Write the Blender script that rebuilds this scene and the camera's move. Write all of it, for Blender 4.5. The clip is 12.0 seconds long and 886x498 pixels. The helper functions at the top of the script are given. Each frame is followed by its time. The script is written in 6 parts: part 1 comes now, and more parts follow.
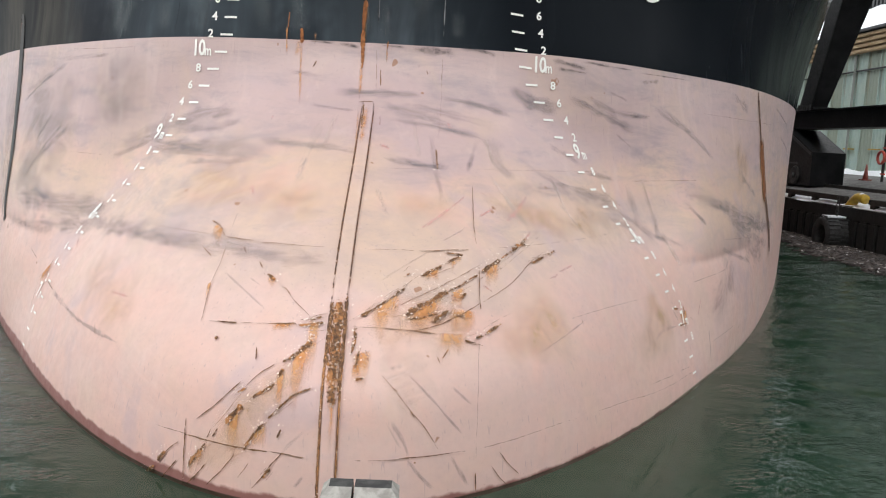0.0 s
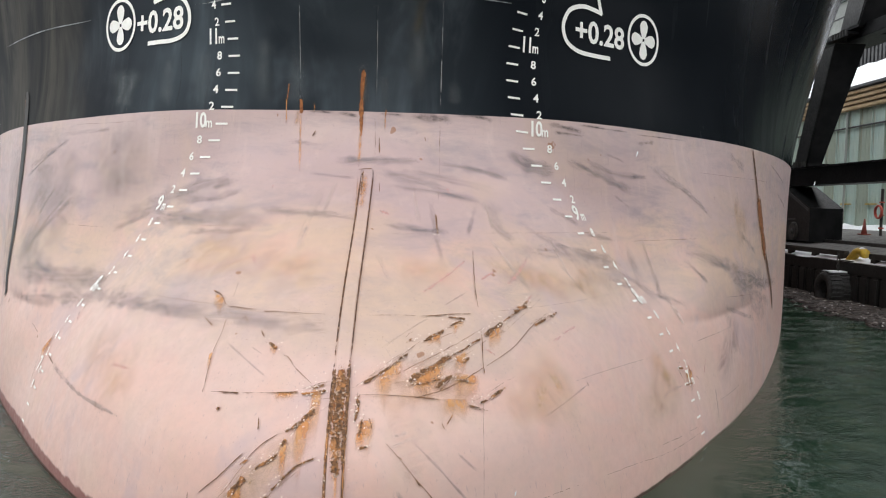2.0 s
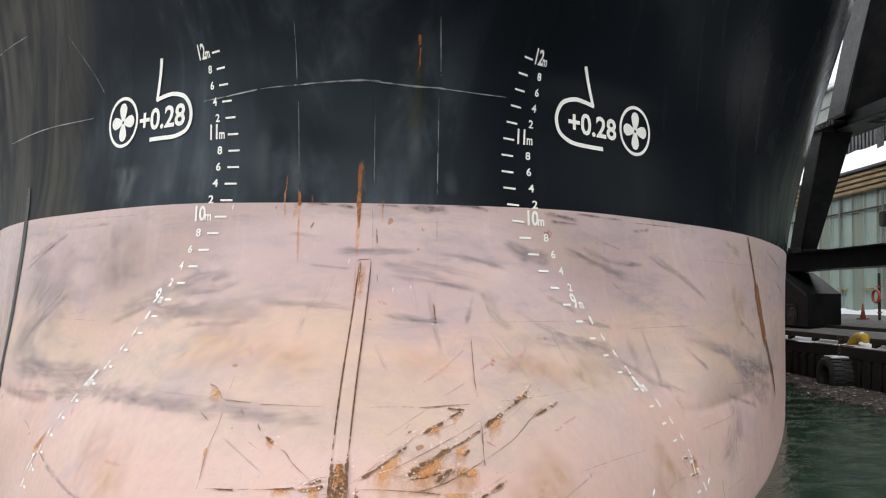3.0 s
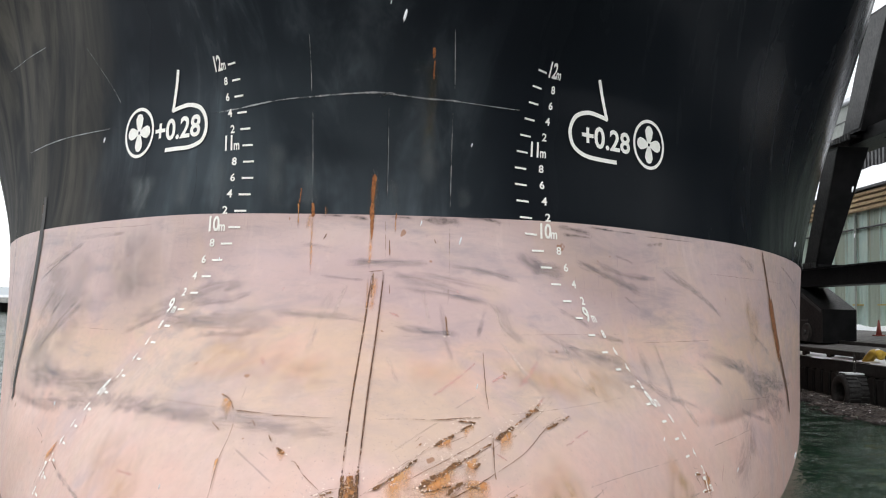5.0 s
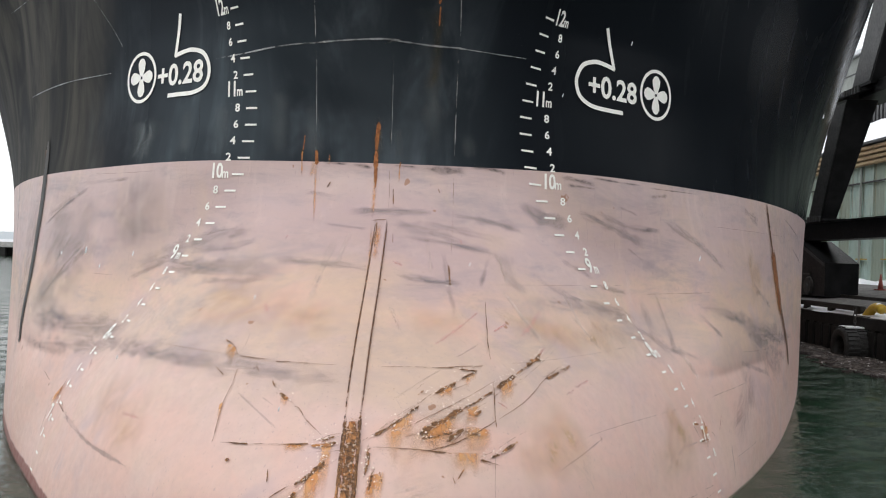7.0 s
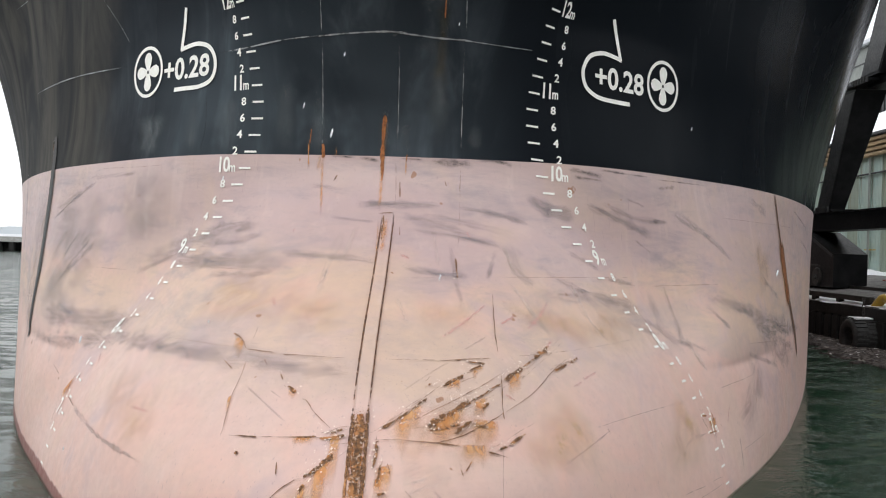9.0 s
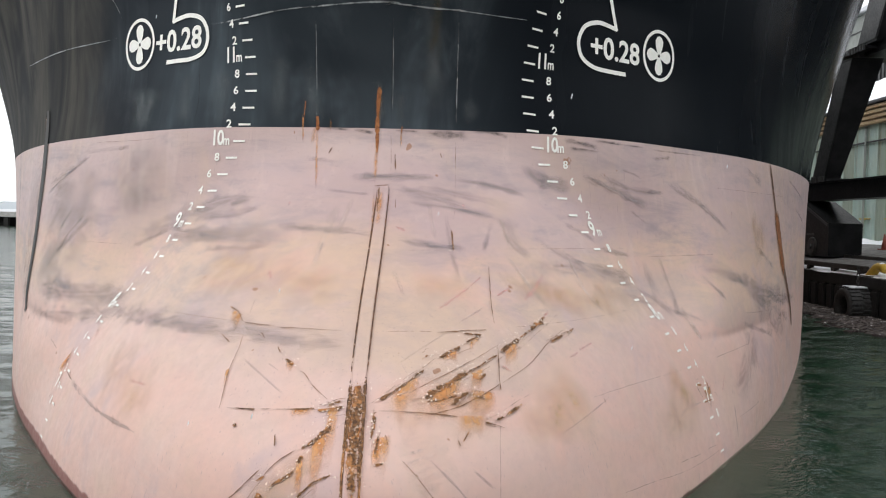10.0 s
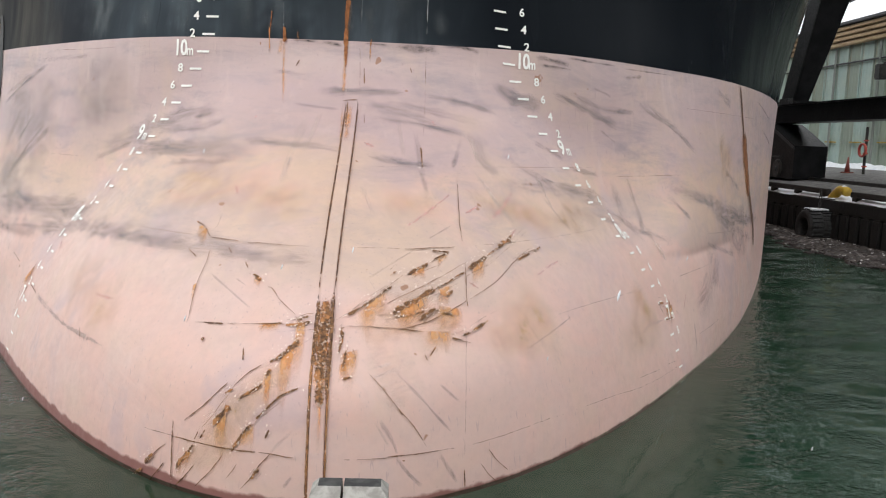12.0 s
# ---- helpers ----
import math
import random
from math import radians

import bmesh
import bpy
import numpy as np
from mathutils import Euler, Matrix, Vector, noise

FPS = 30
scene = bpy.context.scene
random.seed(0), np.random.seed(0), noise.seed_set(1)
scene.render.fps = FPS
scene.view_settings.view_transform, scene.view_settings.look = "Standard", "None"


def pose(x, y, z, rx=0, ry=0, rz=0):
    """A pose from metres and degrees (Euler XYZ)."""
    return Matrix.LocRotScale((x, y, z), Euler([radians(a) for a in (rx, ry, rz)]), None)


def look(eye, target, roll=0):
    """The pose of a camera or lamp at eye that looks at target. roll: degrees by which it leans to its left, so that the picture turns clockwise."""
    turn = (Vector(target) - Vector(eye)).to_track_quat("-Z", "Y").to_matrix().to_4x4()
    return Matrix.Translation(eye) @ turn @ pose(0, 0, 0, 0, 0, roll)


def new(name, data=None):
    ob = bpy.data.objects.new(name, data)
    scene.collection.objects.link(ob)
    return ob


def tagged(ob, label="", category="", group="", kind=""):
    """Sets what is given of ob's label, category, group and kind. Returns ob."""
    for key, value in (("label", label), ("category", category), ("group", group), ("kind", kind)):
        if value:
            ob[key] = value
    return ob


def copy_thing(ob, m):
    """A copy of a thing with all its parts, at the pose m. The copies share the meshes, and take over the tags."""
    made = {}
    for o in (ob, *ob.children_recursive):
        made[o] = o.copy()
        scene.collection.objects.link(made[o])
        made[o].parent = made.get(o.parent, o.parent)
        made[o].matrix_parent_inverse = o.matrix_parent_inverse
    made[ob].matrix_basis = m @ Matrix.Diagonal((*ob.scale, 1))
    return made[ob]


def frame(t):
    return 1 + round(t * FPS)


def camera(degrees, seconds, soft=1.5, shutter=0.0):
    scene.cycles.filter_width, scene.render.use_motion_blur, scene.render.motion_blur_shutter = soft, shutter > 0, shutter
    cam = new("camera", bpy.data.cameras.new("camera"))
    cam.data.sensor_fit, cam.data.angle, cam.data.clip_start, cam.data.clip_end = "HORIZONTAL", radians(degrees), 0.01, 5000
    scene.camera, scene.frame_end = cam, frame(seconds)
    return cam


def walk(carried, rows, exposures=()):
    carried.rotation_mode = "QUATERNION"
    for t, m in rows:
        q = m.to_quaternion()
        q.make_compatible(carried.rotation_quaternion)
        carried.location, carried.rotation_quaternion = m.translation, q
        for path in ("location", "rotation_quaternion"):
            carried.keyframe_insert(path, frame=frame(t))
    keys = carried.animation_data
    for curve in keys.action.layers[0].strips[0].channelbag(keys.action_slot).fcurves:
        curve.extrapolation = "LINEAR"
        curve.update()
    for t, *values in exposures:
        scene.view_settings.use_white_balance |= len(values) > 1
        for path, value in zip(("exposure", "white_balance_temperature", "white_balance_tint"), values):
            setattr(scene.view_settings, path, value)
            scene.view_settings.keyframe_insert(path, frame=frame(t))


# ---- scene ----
EYE = 2.8          # eye above the water, metres
DRAFT = 6.3        # draught that stands at the water's surface
CX = -0.64         # the ship's centre plane

# ---- camera and its walk ----
cam = camera(56.0, 12.0, soft=1.1)
ROWS = [
    (0.0, 82.589, -2.793, -1.232), (0.2, 79.858, -2.81, -0.905), (0.3, 78.545, -2.946, -0.782),
    (0.5, 76.589, -3.03, -0.693), (0.7, 76.098, -2.95, -0.829), (0.8, 76.293, -2.90, -0.919), (1.0, 77.32, -2.706, -1.098),
    (1.5, 82.083, -1.909, -1.394), (2.0, 87.006, -1.441, -1.277), (2.5, 90.522, -1.084, -1.064),
    (3.0, 93.167, -0.75, -1.424), (3.2, 93.835, -0.723, -1.606), (5.0, 93.991, -1.295, -0.594),
    (5.5, 93.401, -1.398, -0.083), (6.0, 92.36, -1.468, -0.174), (6.5, 91.274, -1.536, -0.49),
    (7.0, 90.513, -1.949, -0.384), (9.0, 89.999, -1.672, 0.097), (9.5, 89.325, -1.482, -0.191),
    (10.0, 88.088, -1.27, -0.188), (10.5, 84.145, -1.7, -0.494), (10.7, 81.955, -1.78, -0.72), (11.0, 79.888, -1.761, -1.04),
    (11.5, 81.082, -1.875, -1.635), (12.0, 82.47, -2.149, -2.284),
]
walk(cam, [(t, pose(0, 0, EYE, rx, ry, rz)) for t, rx, ry, rz in ROWS],
     [(0.0, -0.03), (1.5, -0.05), (2.0, -0.14), (2.5, -0.12), (5.5, -0.11), (6.5, -0.13), (7.0, -0.28), (9.0, -0.22), (9.5, -0.16), (10.5, -0.26), (11.0, -0.18), (12.0, -0.12)])

# ---- light: an overcast winter day ----
SUN_EL, SUN_AZ = radians(48), radians(200)
world = bpy.data.worlds.new("overcast_sky")
scene.world = world
world.use_nodes = True
wn = world.node_tree
wn.nodes.clear()
sky = wn.nodes.new("ShaderNodeTexSky")
sky.sky_type, sky.sun_disc, sky.sun_elevation, sky.sun_rotation = "NISHITA", False, SUN_EL, SUN_AZ
sky.air_density, sky.dust_density = 1.0, 3.0
veil = wn.nodes.new("ShaderNodeMixRGB")
veil.inputs[0].default_value = 0.85
veil.inputs[2].default_value = (8.9, 9.0, 9.15, 1)     # the cloud layer over the blue
bg = wn.nodes.new("ShaderNodeBackground")
bg.inputs[1].default_value = 0.19
wout = wn.nodes.new("ShaderNodeOutputWorld")
wn.links.new(sky.outputs[0], veil.inputs[1])
# the overcast is somewhat brighter overhead than at the horizon
aim = wn.nodes.new("ShaderNodeTexCoord")
split = wn.nodes.new("ShaderNodeSeparateXYZ")
rise = wn.nodes.new("ShaderNodeMapRange")
for key, value in (("From Min", 0.0), ("From Max", 1.0), ("To Min", 0.90), ("To Max", 1.32)):
    rise.inputs[key].default_value = value
dome = wn.nodes.new("ShaderNodeVectorMath")
dome.operation = "SCALE"
wn.links.new(aim.outputs["Generated"], split.inputs[0])
wn.links.new(split.outputs["Z"], rise.inputs["Value"])
wn.links.new(veil.outputs[0], dome.inputs[0])
wn.links.new(rise.outputs[0], dome.inputs["Scale"])
wn.links.new(dome.outputs[0], bg.inputs[0])
wn.links.new(bg.outputs[0], wout.inputs[0])
sun_data = bpy.data.lights.new("sun", "SUN")
sun_data.energy, sun_data.angle, sun_data.color = 0.7, radians(25), (1.0, 0.97, 0.93)
sun = new("sun", sun_data)
sun.matrix_world = look((0, 0, 0), (-math.sin(SUN_AZ) * math.cos(SUN_EL), -math.cos(SUN_AZ) * math.cos(SUN_EL), -math.sin(SUN_EL)))


# ---- materials ----
class Nodes:
    """Short hand for node materials."""

    def __init__(self, name, rough=0.6, metal=0.0):
        self.mat = bpy.data.materials.new(name)
        self.mat.use_nodes = True
        self.t = self.mat.node_tree
        self.b = self.t.nodes["Principled BSDF"]
        self.b.inputs["Roughness"].default_value = rough
        self.b.inputs["Metallic"].default_value = metal
        self.co = self.t.nodes.new("ShaderNodeTexCoord").outputs["Object"]

    def set(self, sock, v):
        if hasattr(v, "is_linked"):
            self.t.links.new(v, sock)
        else:
            sock.default_value = (*v, 1) if isinstance(v, tuple) and len(v) == 3 and sock.type == "RGBA" else v

    def mapped(self, scale=(1, 1, 1), loc=(0, 0, 0), rot=(0, 0, 0), co=None):
        n = self.t.nodes.new("ShaderNodeMapping")
        self.t.links.new(co or self.co, n.inputs[0])
        n.inputs["Location"].default_value, n.inputs["Rotation"].default_value, n.inputs["Scale"].default_value = loc, rot, scale
        return n.outputs[0]

    def noise(self, scale, detail=4, rough=0.6, co=None, distort=0.0):
        n = self.t.nodes.new("ShaderNodeTexNoise")
        self.t.links.new(co or self.co, n.inputs["Vector"])
        n.inputs["Scale"].default_value, n.inputs["Detail"].default_value = scale, detail
        n.inputs["Roughness"].default_value, n.inputs["Distortion"].default_value = rough, distort
        return n.outputs[0]

    def ramp(self, v, lo, hi, a=0.0, b=1.0):
        n = self.t.nodes.new("ShaderNodeMapRange")
        n.interpolation_type = "SMOOTHSTEP"
        self.set(n.inputs["Value"], v)
        for key, val in (("From Min", lo), ("From Max", hi), ("To Min", a), ("To Max", b)):
            n.inputs[key].default_value = val
        return n.outputs[0]

    def math(self, op, a, b=0.0):
        n = self.t.nodes.new("ShaderNodeMath")
        n.operation = op
        self.set(n.inputs[0], a)
        self.set(n.inputs[1], b)
        return n.outputs[0]

    def mix(self, f, a, b, blend="MIX"):
        n = self.t.nodes.new("ShaderNodeMixRGB")
        n.blend_type = blend
        self.set(n.inputs[0], f)
        self.set(n.inputs[1], a)
        self.set(n.inputs[2], b)
        return n.outputs[0]

    def xyz(self, co=None):
        n = self.t.nodes.new("ShaderNodeSeparateXYZ")
        self.t.links.new(co or self.co, n.inputs[0])
        return n.outputs

    def random(self):
        return self.t.nodes.new("ShaderNodeObjectInfo").outputs["Random"]

    def color(self, v):
        self.set(self.b.inputs["Base Color"], v)

    def rough(self, v):
        self.set(self.b.inputs["Roughness"], v)

    def alpha(self, v):
        self.set(self.b.inputs["Alpha"], v)

    def bump(self, v, strength=0.3, dist=0.01):
        n = self.t.nodes.new("ShaderNodeBump")
        n.inputs["Strength"].default_value, n.inputs["Distance"].default_value = strength, dist
        self.set(n.inputs["Height"], v)
        self.t.links.new(n.outputs[0], self.b.inputs["Normal"])


def plain(name, base, other, rough=0.6, scale=6.0, metal=0.0, bump=0.15):
    m = Nodes(name, rough, metal)
    n1, n2 = m.noise(scale, 5), m.noise(scale * 9, 3)
    m.color(m.mix(m.ramp(n1, 0.35, 0.68), base, other))
    m.rough(m.ramp(n2, 0.3, 0.7, rough * 0.8, min(1, rough * 1.2)))
    m.bump(m.math("ADD", n1, m.math("MULTIPLY", n2, 0.4)), bump, 0.01)
    return m.mat


def pink_paint():
    """Antifouling faded to pink, yellowed and greyed in clouds, with dirt runs and a dark wet foot."""
    m = Nodes("pink_paint", 0.5)
    x, y, z = m.xyz()
    big = m.noise(0.5, 5, 0.6, m.mapped((1, 1, 1.8)), 0.8)
    other = m.noise(0.8, 5, 0.65, m.mapped((1, 1, 1.5), (7, 3, 1)), 0.8)
    drift = m.math("ADD", z, m.math("MULTIPLY", m.math("SUBTRACT", big, 0.5), 1.7))
    col = m.mix(m.ramp(other, 0.35, 0.68), (0.66, 0.43, 0.365), (0.63, 0.452, 0.400))
    yellow = m.math("MULTIPLY", m.math("MULTIPLY", m.ramp(drift, 1.45, 1.95), m.ramp(drift, 2.9, 2.4)), m.ramp(other, 0.36, 0.6, 0.2, 0.8))
    col = m.mix(yellow, col, (0.60, 0.435, 0.32))
    col = m.mix(m.math("MULTIPLY", m.ramp(drift, 2.3, 2.8), m.ramp(other, 0.3, 0.65, 0.95, 0.6)), col, (0.46, 0.352, 0.356))
    col = m.mix(m.math("MULTIPLY", m.ramp(drift, 3.3, 3.8), 0.6), col, (0.55, 0.424, 0.402))
    # grey scour, drawn out along the hull in wisps
    upper = m.ramp(z, 1.25, 2.1)
    for scale, turn, shift, amount in ((0.9, 7, 0, 0.7), (1.6, -9, 5, 0.55), (2.8, 22, 9, 0.4)):
        wisp = m.noise(scale, 7, 0.68, m.mapped((0.5, 0.5, 2.0), (shift, 0, shift), (0, radians(turn), 0)), 0.5)
        col = m.mix(m.math("MULTIPLY", m.math("MULTIPLY", m.ramp(wisp, 0.50, 0.74), upper), amount), col, (0.27, 0.235, 0.255))
    band = m.math("MULTIPLY", m.ramp(drift, 1.4, 1.75), m.ramp(drift, 2.2, 1.85))
    col = m.mix(m.math("MULTIPLY", m.math("MULTIPLY", band, m.ramp(other, 0.6, 0.4, 0.2, 1.0)), 0.5), col, (0.37, 0.32, 0.30))
    tint = m.noise(0.9, 4, 0.6, m.mapped((1, 1, 1), (11, 2, 5)), 0.7)
    col = m.mix(m.ramp(tint, 0.48, 0.68, 0, 0.40), col, (0.60, 0.44, 0.335))
    col = m.mix(m.ramp(tint, 0.46, 0.30, 0, 0.65), col, (0.50, 0.372, 0.378))
    # rubbed places and vertical runs
    runs = m.noise(1.0, 5, 0.62, m.mapped((4.5, 4.5, 0.4)), 0.5)
    col = m.mix(m.ramp(runs, 0.55, 0.8, 0, 0.35), col, (0.70, 0.53, 0.47))
    col = m.mix(m.ramp(runs, 0.45, 0.2, 0, 0.22), col, (0.44, 0.31, 0.26))
    fan = m.noise(1.2, 4, 0.6, m.mapped((3.2, 3.2, 0.35), rot=(0, radians(-18), 0)), 0.3)
    col = m.mix(m.math("MULTIPLY", m.ramp(fan, 0.56, 0.75), m.ramp(z, 1.0, 2.0, 0.0, 0.3)), col, (0.68, 0.54, 0.50))
    blot = m.noise(2.6, 6, 0.7)
    col = m.mix(m.ramp(blot, 0.56, 0.75, 0, 0.28), col, (0.50, 0.33, 0.30))
    pits = m.noise(38, 3, 0.6)
    col = m.mix(m.ramp(pits, 0.66, 0.76, 0, 0.4), col, (0.34, 0.20, 0.14))
    fine = m.noise(9, 6, 0.7)
    col = m.mix(m.ramp(fine, 0.35, 0.7, 0.0, 0.22), col, (0.48, 0.36, 0.34))
    spots = m.noise(5.5, 2, 0.5, m.mapped((1, 1, 0.8), (3, 8, 2)))
    col = m.mix(m.ramp(spots, 0.745, 0.765, 0, 0.8), col, (0.30, 0.14, 0.07))
    # hairline scratches in three directions
    for turn, scale in ((35, 1.0), (-40, 1.3), (78, 0.9)):
        hair = m.noise(scale, 2, 0.5, m.mapped((34, 34, 1.1), rot=(0, radians(turn), 0)))
        col = m.mix(m.ramp(hair, 0.69, 0.75, 0, 0.4), col, (0.36, 0.26, 0.26))
    ragged = m.math("ADD", z, m.math("MULTIPLY", m.math("SUBTRACT", m.noise(3.5, 5, 0.65), 0.5), 0.12))
    lop = m.math("ADD", ragged, m.math("MULTIPLY", x, 0.018))
    col = m.mix(m.ramp(lop, -0.005, -0.04), col, (0.24, 0.105, 0.09))
    m.color(col)
    m.rough(m.ramp(fine, 0.3, 0.7, 0.42, 0.62))
    m.bump(m.math("ADD", m.math("MULTIPLY", big, 2.0), m.math("ADD", m.math("MULTIPLY", fine, 0.25), m.math("MULTIPLY", pits, 0.1))), 0.35, 0.02)
    return m.mat


def black_paint():
    """Glossy black topside paint, chalked blue-grey in runs; dark reflections to the east are put into its colour."""
    m = Nodes("black_paint", 0.3)
    x, y, z = m.xyz()
    runs = m.noise(0.8, 5, 0.6, m.mapped((2.2, 2.2, 0.22)), 0.4)
    cloud = m.noise(0.7, 4, 0.6)
    f = m.math("MULTIPLY", m.ramp(runs, 0.42, 0.75), m.ramp(cloud, 0.35, 0.65))
    low = m.ramp(z, 6.2, 4.2, 0.15, 1.0)
    # base, chalk and haze darken eastward: dark reflections put into the colour
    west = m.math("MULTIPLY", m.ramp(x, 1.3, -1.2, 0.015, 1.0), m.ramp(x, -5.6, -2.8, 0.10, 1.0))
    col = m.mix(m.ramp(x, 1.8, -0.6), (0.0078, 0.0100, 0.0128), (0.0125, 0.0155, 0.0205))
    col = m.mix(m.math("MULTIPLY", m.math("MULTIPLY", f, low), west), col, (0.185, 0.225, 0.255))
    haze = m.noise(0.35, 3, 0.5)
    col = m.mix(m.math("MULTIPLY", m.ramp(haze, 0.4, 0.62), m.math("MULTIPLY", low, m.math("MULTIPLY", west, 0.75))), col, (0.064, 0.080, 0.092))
    flare = m.noise(1.0, 5, 0.62, m.mapped((1.1, 1.1, 0.28), (5, 2, 1)), 1.2)
    col = m.mix(m.math("MULTIPLY", m.ramp(x, -4.3, -5.3), m.ramp(flare, 0.34, 0.70, 0.15, 0.75)), col, (0.098, 0.092, 0.078))   # brown-grey streaks, stronger to the west of the flare
    specks = m.noise(60, 2)
    col = m.mix(m.ramp(specks, 0.72, 0.8, 0, 0.5), col, (0.1, 0.1, 0.1))
    m.color(col)
    m.rough(m.math("ADD", m.ramp(runs, 0.3, 0.7, 0.17, 0.30), m.ramp(x, -3.2, -6.0, 0.0, 0.36)))
    dents = m.noise(0.9, 2, 0.4)
    m.bump(m.math("ADD", dents, m.math("MULTIPLY", m.noise(45, 3), 0.02)), 0.12, 0.03)
    m.b.inputs["Specular IOR Level"].default_value = 0.022
    return m.mat


def streak_paint(name, dark, light, cover, rough=0.8, scale=16.0, sharp=0.08, stretch=(1, 1, 1), bump=0.0, patchy=0.3):
    """Paint for a ragged streak: it thins out to its edges and breaks up in grains. cover: how closed it is."""
    m = Nodes(name, rough)
    uv = m.t.nodes.new("ShaderNodeTexCoord").outputs["UV"]
    u, v, w = m.xyz(uv)
    grain = m.noise(scale, 6, 0.7, m.mapped(stretch), 0.4)
    edge = m.math("MULTIPLY", m.math("POWER", m.math("ABSOLUTE", v), 2.0), 0.55)
    tip = m.math("MULTIPLY", m.math("POWER", m.math("ABSOLUTE", u), 6.0), 0.35)
    patch = m.math("MULTIPLY", m.math("SUBTRACT", m.noise(15.0, 5, 0.7), 0.5), patchy)
    level = m.math("SUBTRACT", m.math("ADD", m.math("ADD", grain, cover), patch), m.math("ADD", edge, tip))
    m.alpha(m.ramp(level, 0.5, 0.5 + sharp))
    col = m.mix(m.ramp(m.noise(scale * 1.3, 5, 0.75), 0.40, 0.62), dark, light)
    if patchy > 0.5:
        col = m.mix(m.ramp(m.noise(scale * 2.6, 2, 0.5), 0.64, 0.70), col, (0.62, 0.47, 0.40))
    m.color(col)
    if bump:
        m.bump(grain, bump, 0.01)
    return m.mat


def scab(name, cover, chips=0.5):
    """A flaking rust scab: a dark crust with brown patches, and a broken rim of lifted pale paint."""
    m = Nodes(name, 0.92)
    u, v, w = m.xyz(m.t.nodes.new("ShaderNodeTexCoord").outputs["UV"])
    grain, lumps = m.noise(30, 6, 0.72), m.noise(11, 4, 0.6, None, 0.6)
    level = m.math("ADD", m.math("MULTIPLY", grain, 0.55), m.math("MULTIPLY", lumps, 0.75))
    fade = m.math("ADD", m.math("MULTIPLY", m.math("POWER", m.math("ABSOLUTE", v), 2.0), 0.34), m.math("MULTIPLY", m.math("POWER", m.math("ABSOLUTE", u), 5.0), 0.2))
    level = m.math("SUBTRACT", m.math("ADD", level, cover - 0.15), fade)
    m.alpha(m.ramp(level, 0.5, 0.535))
    col = m.mix(m.ramp(m.noise(44, 5, 0.75), 0.40, 0.60), (0.075, 0.038, 0.020), (0.24, 0.115, 0.050))
    col = m.mix(m.ramp(m.noise(13, 3, 0.6), 0.50, 0.62, 0, 0.8), col, (0.48, 0.215, 0.080))
    rim = m.math("MULTIPLY", m.ramp(level, 0.60, 0.55), m.ramp(m.noise(34, 2, 0.5), 0.50, 0.56, 0, chips))
    m.color(m.mix(rim, col, (0.76, 0.62, 0.53)))
    m.bump(grain, 0.8, 0.012)
    return m.mat


def rust_wash():
    """An orange film, densest at its top, that runs down in streaks."""
    m = Nodes("rust_wash", 0.75)
    u, v, w = m.xyz(m.t.nodes.new("ShaderNodeTexCoord").outputs["UV"])
    runs = m.noise(1.0, 5, 0.62, m.mapped((26, 26, 1.6)), 0.4)
    cloud = m.noise(7, 5, 0.65, None, 0.5)
    thick = m.math("MULTIPLY", m.ramp(runs, 0.36, 0.60, 0.45, 1.0), m.ramp(cloud, 0.30, 0.58, 0.55, 1.0))
    body = m.math("MULTIPLY", m.math("POWER", m.ramp(m.math("ADD", v, m.math("MULTIPLY", m.math("SUBTRACT", runs, 0.5), 0.9)), 0.95, 0.0), 1.25), m.ramp(m.math("ADD", m.math("ABSOLUTE", u), m.math("MULTIPLY", m.math("SUBTRACT", cloud, 0.5), 0.7)), 0.85, 0.35))
    body = m.math("MULTIPLY", body, m.ramp(m.math("ADD", v, m.math("MULTIPLY", cloud, 0.15)), 0.02, 0.16))
    m.alpha(m.math("MULTIPLY", m.math("MULTIPLY", body, thick), 0.95))
    col = m.mix(m.ramp(cloud, 0.38, 0.66), (0.74, 0.39, 0.145), (0.62, 0.255, 0.075))
    m.color(m.mix(m.ramp(m.noise(24, 4, 0.7), 0.60, 0.70, 0, 0.7), col, (0.25, 0.10, 0.035)))
    return m.mat


def soft_stain(name, base, other, amount, scale=7.0, stretch=(1, 1, 1)):
    """A thin see-through stain."""
    m = Nodes(name, 0.7)
    uv = m.t.nodes.new("ShaderNodeTexCoord").outputs["UV"]
    u, v, w = m.xyz(uv)
    grain = m.noise(scale, 6, 0.65, m.mapped(stretch), 0.8)
    body = m.math("MULTIPLY", m.math("POWER", m.ramp(m.math("ABSOLUTE", v), 1.0, 0.0), 1.3), m.ramp(m.math("ABSOLUTE", u), 1.0, 0.45))
    cloud = m.noise(scale * 0.35, 4, 0.6, None, 0.5)
    thick = m.math("MULTIPLY", m.ramp(grain, 0.28, 0.72, 0.18, 1.0), m.ramp(cloud, 0.3, 0.65, 0.35, 1.0))
    m.alpha(m.math("MULTIPLY", m.math("MULTIPLY", body, thick), amount))
    m.color(m.mix(m.ramp(m.noise(scale * 3, 4), 0.4, 0.6), base, other))
    return m.mat


